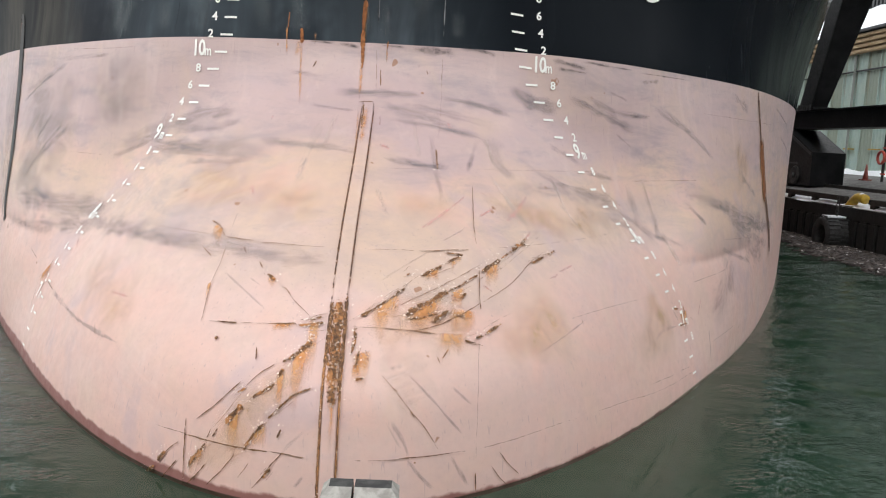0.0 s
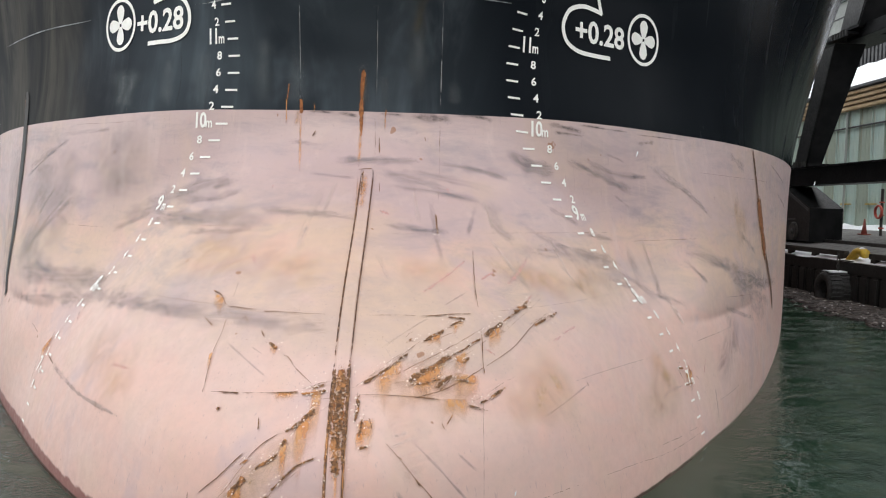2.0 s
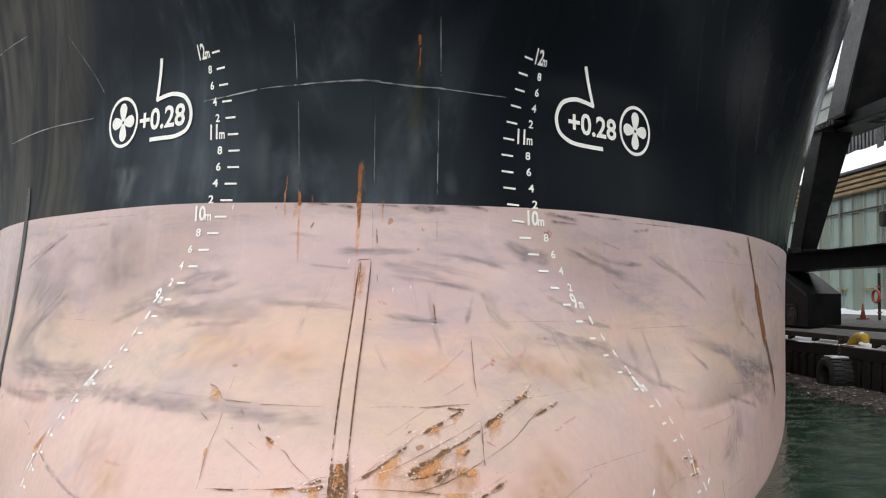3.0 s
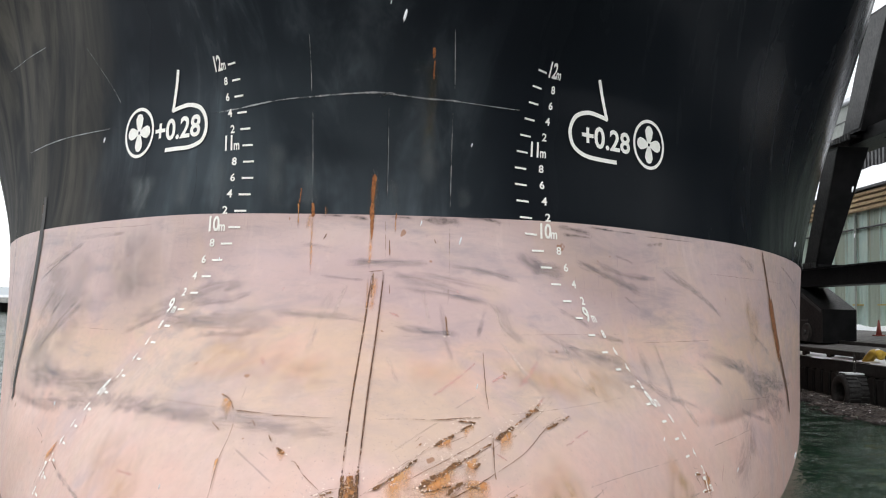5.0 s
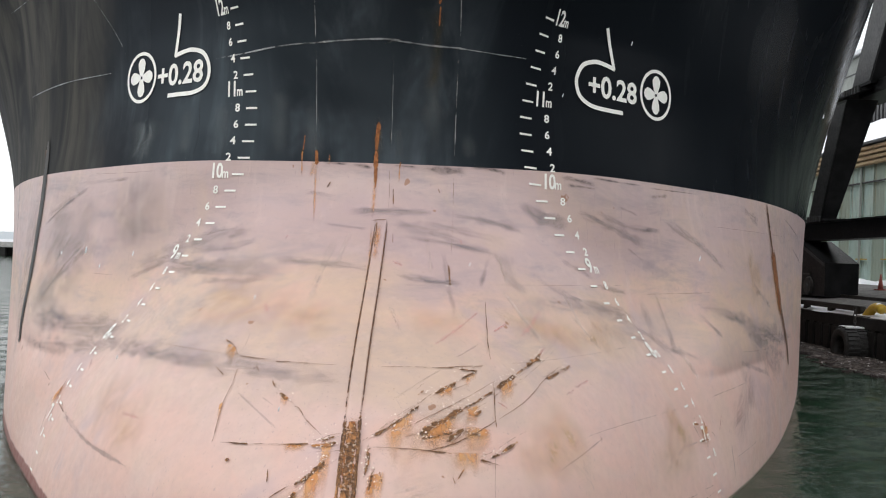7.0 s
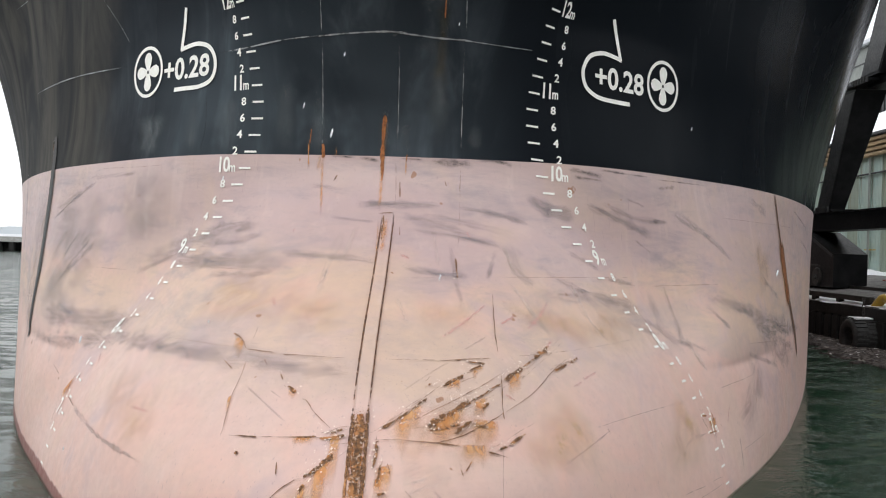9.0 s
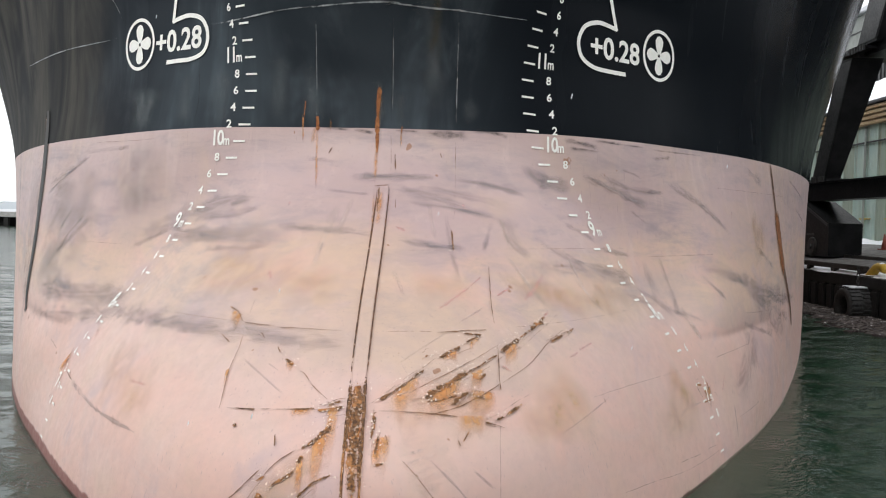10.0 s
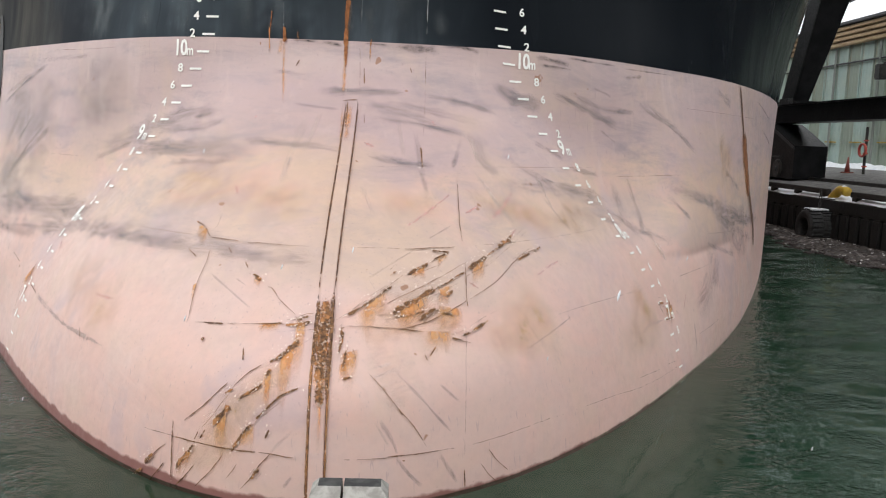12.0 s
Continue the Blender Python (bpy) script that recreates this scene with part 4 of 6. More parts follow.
scabs(0.03, (3.22, 0.69), (3.39, 0.67))
scabs(0.03, (0.12, 2.7), (0.13, 2.59), (0.14, 2.49))
scabs(0.04, (-1.66, 1.07), (-1.64, 1.09))
scabs(0.025, (-1.04, 0.45), (-1.01, 0.52))
scabs(0.03, (0.41, 1.13), (0.51, 1.1))
scabs(0.02, (0.22, 1.02), (0.27, 1.08))
scabs(0.02, (0.2, 0.99), (0.18, 1.03))
# orange washes that hang from the rust
curtain(0.26, (-0.4, 1.36), (-0.31, 1.41), (-0.17, 1.49), (-0.11, 1.53))
curtain(0.24, (-0.11, 1.3), (0, 1.37), (0.14, 1.44), (0.25, 1.48))
curtain(0.3, (0.24, 1.37), (0.36, 1.35), (0.55, 1.31))
curtain(0.16, (0.26, 1.48), (0.42, 1.52))
curtain(0.18, (0.57, 1.63), (0.66, 1.67), (0.76, 1.7))
curtain(0.1, (0.03, 1.61), (0.2, 1.67))
curtain(0.08, (0.26, 1.71), (0.39, 1.75))
curtain(0.3, (-0.89, 1.27), (-0.77, 1.28))
curtain(0.36, (-1, 1), (-0.91, 1.07), (-0.82, 1.13))
curtain(0.26, (-1.09, 0.87), (-1.01, 0.94))
curtain(0.22, (-1.27, 0.98), (-1.27, 1.06))
curtain(0.2, (-0.52, 1.05), (-0.33, 1.09))
curtain(0.18, (-0.51, 0.98), (-0.42, 1))
curtain(0.12, (-1.97, 1.9), (-1.81, 1.86))
curtain(0.1, (-1.29, 1.57), (-1.2, 1.55))
curtain(0.07, (-1.21, 1.23), (-0.98, 1.25))
curtain(0.22, (3.22, 0.82), (3.44, 0.8))
curtain(0.3, (-1.47, 0.52), (-1.34, 0.64))
curtain(0.2, (-1.27, 0.4), (-1.11, 0.57))
curtain(0.14, (0.15, 1.19), (0.44, 1.16))
curtain(0.16, (-4.73, 0.84), (-4.46, 1.12))
curtain(0.15, (-1.81, 0.11), (-1.63, 0.29))
curtain(0.14, (-1.85, 1.43), (-1.8, 1.46))
# grey scuffs
streak("scuff", 0.16, (-2.96, 2.86), (-2.53, 2.99), (-2.1, 2.98))
streak("scuff", 0.12, (-2.97, 2.76), (-2.32, 2.84), (-1.99, 2.93))
streak("scuff", 0.2, (-3.4, 2.57), (-2.72, 2.57), (-2.17, 2.63), (-1.83, 2.69))
streak("scuff", 0.1, (-1.84, 2.71), (-1.31, 2.7), (-0.81, 2.66), (-0.56, 2.61))
streak("scuff", 0.06, (-3.98, 2.36), (-3.49, 2.55), (-3.21, 2.66))
streak("scuff", 0.1, (-2.74, 2.45), (-2.16, 2.45), (-1.73, 2.52))
streak("scuff", 0.24, (-5.92, 1.72), (-4.93, 1.78), (-4.28, 1.79), (-3.65, 1.79))
streak("scuff", 0.16, (-6.04, 1.34), (-4.7, 1.49), (-3.75, 1.59))
streak("scuff", 0.05, (-5.98, 3.05), (-5.34, 3.4), (-4.84, 3.64))
streak("scuff", 0.06, (-5.55, 2.03), (-5.04, 2.59), (-4.78, 2.84))
streak("scuff", 0.05, (-5.44, 2.47), (-5.1, 2.92))
streak("scuff", 0.08, (-1.05, 3.3), (-0.53, 3.29), (-0.04, 3.29))
streak("scuff", 0.05, (-1.31, 3.12), (-0.76, 3.07))
streak("scuff", 0.12, (-0.51, 3.14), (-0.01, 3.13), (0.51, 3.04), (0.87, 2.95))
streak("scuff", 0.12, (-0.46, 3.01), (0.12, 2.94), (0.66, 2.85))
streak("scuff", 0.12, (-0.49, 2.62), (-0.11, 2.55), (0.3, 2.52))
streak("scuff", 0.06, (0.12, 3.28), (0.58, 3.22), (1.02, 3.09))
streak("scuff", 0.13, (1, 3.46), (1.21, 3.33), (1.57, 3.29))
streak("scuff", 0.06, (-5.13, 3.66), (-4.04, 3.69))
streak("scuff", 0.14, (-4.12, 1.63), (-2.68, 1.71), (-1.81, 1.74))
streak("scuff", 0.16, (-1.81, 1.74), (-1.24, 1.73), (-0.74, 1.73))
streak("scuff", 0.05, (-1.61, 3.51), (-1.2, 3.45))
streak("scuff", 0.06, (0.06, 2.87), (0.13, 2.47), (0.21, 2.17))
streak("scuff", 0.05, (0.57, 2.82), (0.45, 2.47))
streak("scuff", 0.06, (1.65, 3.43), (1.97, 3.31), (2.39, 3.13), (2.73, 2.99))
streak("scuff", 0.06, (1.88, 3.45), (2.38, 3.27), (2.95, 3.24))
streak("scuff", 0.06, (2.97, 3.4), (3.23, 3.25), (3.75, 3.01), (4.19, 2.65))
streak("scuff", 0.03, (2.4, 2.99), (2.68, 2.81))
streak("scuff", 0.05, (2.6, 3.23), (2.95, 3.23))
streak("scuff", 0.03, (2.27, 3.51), (2.57, 3.41))
streak("scuff", 0.1, (0.98, 2.67), (1.53, 2.38), (2.29, 2.19), (2.61, 1.99))
streak("scuff", 0.07, (2.8, 2.42), (2.99, 1.92), (3.05, 1.62))
streak("scuff", 0.12, (3.34, 2.32), (4.03, 2.12), (4.91, 1.88), (6.06, 1.45))
streak("scuff", 0.18, (4.08, 2.04), (5.01, 1.73), (6.92, 1.47))
streak("scuff", 0.08, (4.16, 1.5), (5.25, 1.13))
streak("scuff", 0.14, (4.52, 1.83), (6.34, 1.17))
streak("scuff", 0.12, (2.36, 2.07), (2.96, 1.73), (3.54, 1.56))
streak("scuff", 0.04, (6.2, 3.7), (7.41, 3.4))
streak("scuff", 0.05, (6.7, 3.2), (7.8, 2.9))
streak("scuff", 0.08, (1.96, 2.49), (2.4, 2.42))
streak("scuff", 0.12, (1.11, 3.28), (1.59, 3.21))
streak("scuff", 0.08, (1.43, 2.81), (1.89, 2.59))
streak("scuff", 0.08, (3.47, 2.17), (3.9, 1.82))
streak("scuff", 0.09, (2.14, 2.01), (2.69, 1.8))
streak("scuff", 0.02, (-0.05, 0.93), (0.14, 0.75), (0.28, 0.59), (0.42, 0.43))
streak("scuff", 0.03, (-0.17, 0.61), (-0.06, 0.43), (-0.02, 0.32))
streak("scuff", 0.02, (-0.21, 0.6), (-0.08, 0.38))
streak("scuff", 0.03, (-0.03, 0.31), (0.07, 0.17), (0.19, 0.04))
streak("scuff", 0.03, (0.31, 0.3), (0.48, 0.01))
streak("scuff", 0.025, (0.3, 0.82), (0.49, 0.65))
streak("scuff", 0.025, (-0.82, 0.53), (-0.93, 0.42), (-1, 0.34))
streak("scuff", 0.025, (-0.82, 0.18), (-0.89, 0.08))
streak("scuff", 0.03, (3.85, 0.52), (3.9, 0.06))
streak("scuff", 0.015, (-0.36, 1.57), (-0.13, 1.7), (0.11, 1.82))
streak("scuff", 0.018, (0.19, 1.88), (0.43, 1.99))
streak("scuff", 0.02, (-1.72, 1.57), (-1.47, 1.45), (-1.24, 1.33))
streak("scuff", 0.015, (-1.45, 1.55), (-1.33, 1.5))
streak("scuff", 0.05, (-4.25, 0.84), (-3.87, 0.82), (-3.5, 0.79))
streak("scuff", 0.015, (1.11, 0.94), (1.57, 1.08), (1.69, 1.13))
streak("scuff", 0.02, (-0.66, 0.83), (-0.54, 0.94))
streak("scuff", 0.1, (4.86, 2.5), (5.52, 2.11))
# grazed places
streak("graze", 0.07, (-3.87, 0.82), (-3.5, 0.79), (-3.05, 0.8), (-2.67, 0.8))
streak("graze", 0.035, (3.2, 0.7), (2.88, 0.73), (2.74, 0.7), (2.66, 0.61))
# pale rubbed fans
streak("rub", 0.06, (0.7, 2.46), (0.92, 2.16), (1.12, 1.93))
streak("rub", 0.05, (1.49, 2.2), (1.81, 1.84))
streak("rub", 0.05, (3.21, 1.57), (3.38, 1.34))
streak("rub", 0.04, (-0.45, 2.32), (-0.31, 2.08))
streak("rub", 0.08, (3.06, 1.78), (3.34, 1.39))
streak("rub", 0.05, (0.66, 2.85), (0.77, 2.49))
streak("rub", 0.07, (-1.12, 2.97), (-1.21, 2.55), (-1.22, 2.29))
streak("rub", 0.05, (-0.97, 3.04), (-1.05, 2.67))
streak("rub", 0.06, (1.42, 2.46), (1.67, 1.94))
streak("rub", 0.04, (-0.13, 2.99), (-0.05, 2.58))
# bared red primer
streak("primer", 0.05, (-0.05, 1.96), (0.21, 2.11), (0.45, 2.27))
streak("primer", 0.05, (0.55, 2.07), (0.72, 2.15))
streak("primer", 0.08, (0.81, 2.01), (0.95, 2.1), (1.12, 2.27))
streak("primer", 0.07, (1.03, 1.85), (1.1, 1.93))
streak("primer", 0.06, (1.37, 1.55), (1.57, 1.6))
streak("primer", 0.04, (1.26, 1.51), (1.37, 1.54))
streak("primer", 0.04, (-1.69, 2.27), (-1.63, 2.18))
streak("primer", 0.09, (-0.48, 2.73), (-0.36, 2.68))
streak("primer", 0.04, (-1.68, 2.98), (-1.69, 2.92))
streak("primer", 0.05, (0.24, 2.99), (0.27, 2.92))
streak("primer", 0.05, (4.23, 3.04), (4.21, 2.92))
streak("primer", 0.12, (-4.05, 1.45), (-4, 1.35))
streak("primer", 0.04, (-3.03, 1.16), (-2.72, 1.18))
streak("primer", 0.035, (3.7, 0.93), (3.62, 0.69))
streak("primer", 0.04, (0.58, 2.29), (0.65, 2.26))
streak("primer", 0.05, (0.57, 1.53), (0.68, 1.46))
streak("primer", 0.04, (-1.68, 1.07), (-1.63, 1.09))
# rust runs
streak("bloom", 0.045, (-1.47, 3.95), (-1.46, 3.57), (-1.41, 3.09))
streak("bloom", 0.035, (-1.64, 4.03), (-1.64, 3.88), (-1.63, 3.67))
streak("bloom", 0.03, (-1.31, 3.97), (-1.31, 3.81))
streak("bloom", 0.025, (-0.48, 3.9), (-0.48, 3.63))
streak("bloom", 0.09, (-1.5, 3.88), (-1.52, 3.67))
streak("bloom", 0.075, (-0.73, 4.33), (-0.75, 4.13), (-0.76, 3.85))
streak("bloom", 0.055, (-0.76, 4.13), (-0.76, 3.83), (-0.76, 3.52), (-0.75, 3.17))
streak("bloom", 0.03, (-0.75, 3.14), (-0.72, 2.79), (-0.69, 2.35))
streak("bloom", 0.03, (-0.71, 2.45), (-0.54, 2.45))
# remnants of black
streak("tar", 0.1, (-0.21, 3.84), (0.04, 3.82), (0.33, 3.81))
streak("tar", 0.05, (0.32, 3.88), (0.65, 3.85), (0.79, 3.8))
streak("tar", 0.04, (-1.04, 3.85), (-0.79, 3.81))
streak("tar", 0.03, (-0.56, 3.85), (-0.26, 3.84))
streak("tar", 0.03, (-1.4, 3.86), (-1.06, 3.85))
streak("tar", 0.06, (1.45, 3.82), (1.67, 3.79), (1.98, 3.74))
streak("tar", 0.04, (1.53, 3.72), (1.95, 3.7))
streak("tar", 0.05, (2.77, 3.67), (3.09, 3.72))
streak("tar", 0.02, (2.02, 3.82), (2.63, 3.81))
streak("tar", 0.02, (2.72, 3.79), (3.67, 3.8))
streak("tar", 0.03, (1.86, 3.83), (2.27, 3.83))
streak("tar", 0.012, (-0.59, 5.17), (-0.59, 4.57), (-0.6, 3.88))
streak("tar", 0.012, (-3.02, 4.68), (-2.99, 4.21), (-3.06, 3.86))
# bright rust at the paint line
streak("rustpatch", 0.06, (-0.73, 4.35), (-0.75, 4.19), (-0.76, 4.01))
streak("rustpatch", 0.055, (-0.76, 4.03), (-0.76, 3.83), (-0.75, 3.55))
streak("rustpatch", 0.05, (-1.47, 4.01), (-1.46, 3.83))
streak("rustpatch", 0.03, (-1.61, 4.18), (-1.63, 3.99))
streak("rustpatch", 0.07, (-0.07, 5.72), (-0.07, 5.6))
streak("rustpatch", 0.025, (-0.06, 5.6), (-0.07, 5.39))
streak("rustpatch", 0.02, (-0.47, 3.9), (-0.48, 3.81))
# brown-green run
streak("moss", 0.2, (-0.08, 5.6), (-0.09, 5.26), (-0.11, 4.62))
# chalky runs
streak("chalk", 0.25, (-0.29, 5.58), (-0.18, 5.42))
streak("chalk", 0.3, (-0.29, 5.3), (-0.15, 4.9), (-0.09, 3.95))
streak("chalk", 0.14, (-0.75, 4.45), (-0.69, 3.93))
streak("chalk", 0.18, (-0.53, 4.32), (-0.48, 3.9))
streak("chalk", 0.12, (-0.64, 5.22), (-0.61, 5.18))
streak("chalk", 0.35, (-1.93, 4.77), (-1.92, 3.91))
streak("chalk", 0.5, (-2.68, 4.62), (-2.67, 3.87))
streak("chalk", 0.3, (-3.19, 4.59), (-3.19, 3.89))
streak("chalk", 0.25, (-1.54, 4.63), (-1.5, 3.88))
streak("chalk", 0.2, (0.3, 4.29), (0.34, 3.96))
streak("chalk", 0.9, (-3.85, 4.51), (-3.96, 3.86))
# weld seams of the topside
streak("pale_seam", 0.02, (-7.1, 5.25), (-5.81, 5.24), (-4.95, 5.21), (-4.33, 5.19))
streak("pale_seam", 0.024, (-2.9, 5.14), (-2.46, 5.15), (-1.92, 5.19), (-1.47, 5.2), (-1.29, 5.21))
streak("pale_seam", 0.026, (-1.63, 5.19), (-0.96, 5.22), (-0.59, 5.23), (-0.41, 5.21))
streak("pale_seam", 0.026, (-0.73, 5.23), (-0.19, 5.19), (0.17, 5.19), (0.3, 5.18))
streak("pale_seam", 0.014, (0.07, 5.19), (0.61, 5.18), (1.07, 5.19))
streak("pale_seam", 0.014, (-7.62, 6.77), (-6.9, 6.79), (-6.1, 6.76))
streak("pale_seam", 0.01, (-1.48, 5.92), (-1.47, 5.59), (-1.47, 5.2))
streak("pale_seam", 0.012, (-1.46, 5.18), (-1.47, 4.57), (-1.48, 3.91))
streak("pale_seam", 0.012, (0.16, 5.96), (0.17, 5.57), (0.18, 5.19))
streak("pale_seam", 0.014, (0.16, 5.16), (0.16, 4.54), (0.16, 3.9))
streak("pale_seam", 0.008, (-0.57, 5.17), (-0.58, 4.51), (-0.59, 3.88))
streak("pale_seam", 0.008, (-5.2, 6.53), (-4.58, 5.78), (-4.27, 5.3))


# small paint flakes lifting along the rust
def paint_flakes():
    bm = bmesh.new()
    rng = random.Random(5)
    for p, w, d in FLAKES:
        gather = noise.noise(Vector((p.x * 9, p.z * 9, 2)))
        if gather < -0.12:
            continue
        for _ in range(int((2 + 55 * w) * (0.7 + 1.3 * gather))):
            x, z = p.x + rng.gauss(0, 0.010 + w * 0.30), p.z + rng.gauss(0, 0.010 + w * 0.28) + 0.3 * w
            q, n = on_hull(x, z, 0.017), hull_normal(x, z)
            t = (d + Vector((rng.gauss(0, 0.7), 0, rng.gauss(0, 0.7))))
            t = (t - n * t.dot(n)).normalized()
            b = n.cross(t)
            s, slim = rng.choice((0.003, 0.004, 0.005, 0.006, 0.008, 0.011)), rng.uniform(0.3, 0.8)
            loop = [bm.verts.new(q + t * (s * math.cos(a) * rng.uniform(0.5, 1.3)) + b * (s * slim * math.sin(a) * rng.uniform(0.6, 1.2)) + n * rng.uniform(0, 0.005)) for a in (0.3, 1.5, 2.9, 4.2, 5.4)]
            bm.faces.new(loop)
    ob = part("flaking_paint", bm, CHIP, SHIP, "small pale flakes of lifting paint")
    ob["kind"] = "stuff"


paint_flakes()


# ---- lettering and marks ----
def lay(name, verts, faces, x, z, mat, lift=0.012):
    """Lays a flat figure, in metres along and up the plating, on the hull at x, z."""
    n = hull_normal(x, z)
    along = Vector((0, 0, 1)).cross(n).normalized() * -1
    if along.x < 0:
        along = -along
    up = Vector((0, 0, 1)) - n * n.z
    up /= up.z
    p0 = on_hull(x, z)
    bm = bmesh.new()
    uvs = bm.loops.layers.uv.new("UVMap")
    vs = []
    for s, h in verts:
        q = p0 + along * s + up * h
        vs.append(bm.verts.new(on_hull(q.x, q.z, lift)))
    for f in faces:
        if len(set(f)) > 2:
            try:
                bm.faces.new([vs[i] for i in f])
            except ValueError:
                pass
    return part(name, bm, mat, SHIP)


GLYPHS = {}


def figure(text, weight=0.024):
    """The built-in font's outline of a text, as a flat figure about its middle, one high."""
    if text not in GLYPHS:
        cu = bpy.data.curves.new("lettering", "FONT")
        cu.body, cu.resolution_u, cu.offset = text, 3, weight
        ob = new("lettering", cu)
        bpy.context.view_layer.update()
        me = bpy.data.meshes.new_from_object(ob)
        bpy.data.objects.remove(ob)
        vs = [(v.co.x, v.co.y) for v in me.vertices]
        fs = [tuple(p.vertices) for p in me.polygons]
        bpy.data.meshes.remove(me)
        x0, x1 = min(v[0] for v in vs), max(v[0] for v in vs)
        y0, y1 = min(v[1] for v in vs), max(v[1] for v in vs)
        GLYPHS[text] = [((a - (x0 + x1) / 2) / (y1 - y0), (b - (y0 + y1) / 2) / (y1 - y0)) for a, b in vs], fs
    return GLYPHS[text]


def letters(text, x, z, high, shift=0.0, wide=1.0, mat=None, rise=0.0):
    vs, fs = figure(text)
    return lay("number" if text[0].isdigit() else "lettering", [(shift + a * high * wide, rise + b * high) for a, b in vs], fs, x, z, mat or WHITE)


def draught_marks():
    for tenth in range(62, 122, 2):
        z = tenth / 10 - DRAFT
        worn = STREAKS["worn_white"] if z < 1.6 else WHITE
        for side in (-1, 1):
            x = CX + side * curve(z, WAIST)
            a, b = (-0.062, 0.092) if side < 0 else (-0.092, 0.062)
            tilt = 0.006 if side > 0 and z > 3.6 else 0.0
            lay("draught_tick", [(a, tilt - 0.012), (b, -tilt - 0.012), (b, 0.012 - tilt), (a, 0.012 + tilt)], [(0, 1, 2, 3)], x, z, worn)
            if z < 0.3:
                continue
            if tenth % 10 == 0:
                far = -0.27 if side < 0 else 0.16
                digits = "%d" % (tenth // 10)
                for k, digit in enumerate(digits):
                    wide = 0.9 if len(digits) == 1 else 0.72
                    letters(digit, x, z, 0.19, far + (k - (len(digits) - 1) / 2) * 0.085, wide, worn, 0.045)
                letters("m", x, z, 0.085, far + 0.12, 0.72, worn, -0.005)
            else:
                letters(str(tenth % 10), x, z, 0.10, -0.185 if side < 0 else 0.265, 1.05, worn, 0.012)


def ring_figure(r0, r1, n=40):
    vs = [(r * math.cos(2 * math.pi * i / n), r * math.sin(2 * math.pi * i / n)) for r in (r0, r1) for i in range(n)]
    return vs, [(i, (i + 1) % n, n + (i + 1) % n, n + i) for i in range(n)]


def leaf_figure(turn):
    pts = [(0.03, 0.02), (0.075, 0.12), (0.085, 0.19), (0.05, 0.245), (0, 0.262), (-0.05, 0.245), (-0.085, 0.19), (-0.075, 0.12), (-0.03, 0.02)]
    c, s = math.cos(turn), math.sin(turn)
    return [(a * c - b * s, a * s + b * c) for a, b in pts], [tuple(range(len(pts)))]


def bow_symbols():
    for x, z in ((-4.03, 5.05), (2.88, 5.08)):
        lay("thruster_ring", *ring_figure(0.30, 0.345), x, z, WHITE)
        for k in range(4):
            lay("thruster_blade", *leaf_figure(k * math.pi / 2), x, z, WHITE)
    letters("+0.28", -3.36, 5.02, 0.29, 0, 1.05)
    letters("+0.28", 2.19, 5.03, 0.29, 0, 1.05)
    streak("white", 0.055, (-3.38, 5.79), (-3.41, 5.52), (-3.44, 5.25))
    streak("white", 0.055, (-3.45, 5.26), (-3.32, 5.29), (-3.17, 5.30), (-3.0, 5.24), (-2.91, 5.10), (-2.90, 4.94), (-2.97, 4.81), (-3.14, 4.75), (-3.35, 4.75), (-3.54, 4.75))
    streak("white", 0.055, (2.07, 5.79), (2.13, 5.53), (2.19, 5.28))
    streak("white", 0.055, (2.2, 5.29), (2.06, 5.32), (1.91, 5.33), (1.74, 5.26), (1.66, 5.12), (1.65, 4.99), (1.71, 4.85), (1.87, 4.76), (2.1, 4.74), (2.34, 4.74))


draught_marks()
bow_symbols()

# ---- water ----
LEVEL = -0.06
bm = bmesh.new()
bmesh.ops.create_grid(bm, x_segments=3, y_segments=3, size=1800)
SEA = tagged(part("water", bm, WATER), "murky green harbour water with wind ripples", "water", kind="structure")
bm = bmesh.new()
bmesh.ops.create_grid(bm, x_segments=3, y_segments=3, size=2500)
bmesh.ops.translate(bm, vec=(0, 0, LEVEL - 0.035), verts=bm.verts)
tagged(part("water_depth", bm, MURK), "dark green murk below the surface", "water", kind="structure")


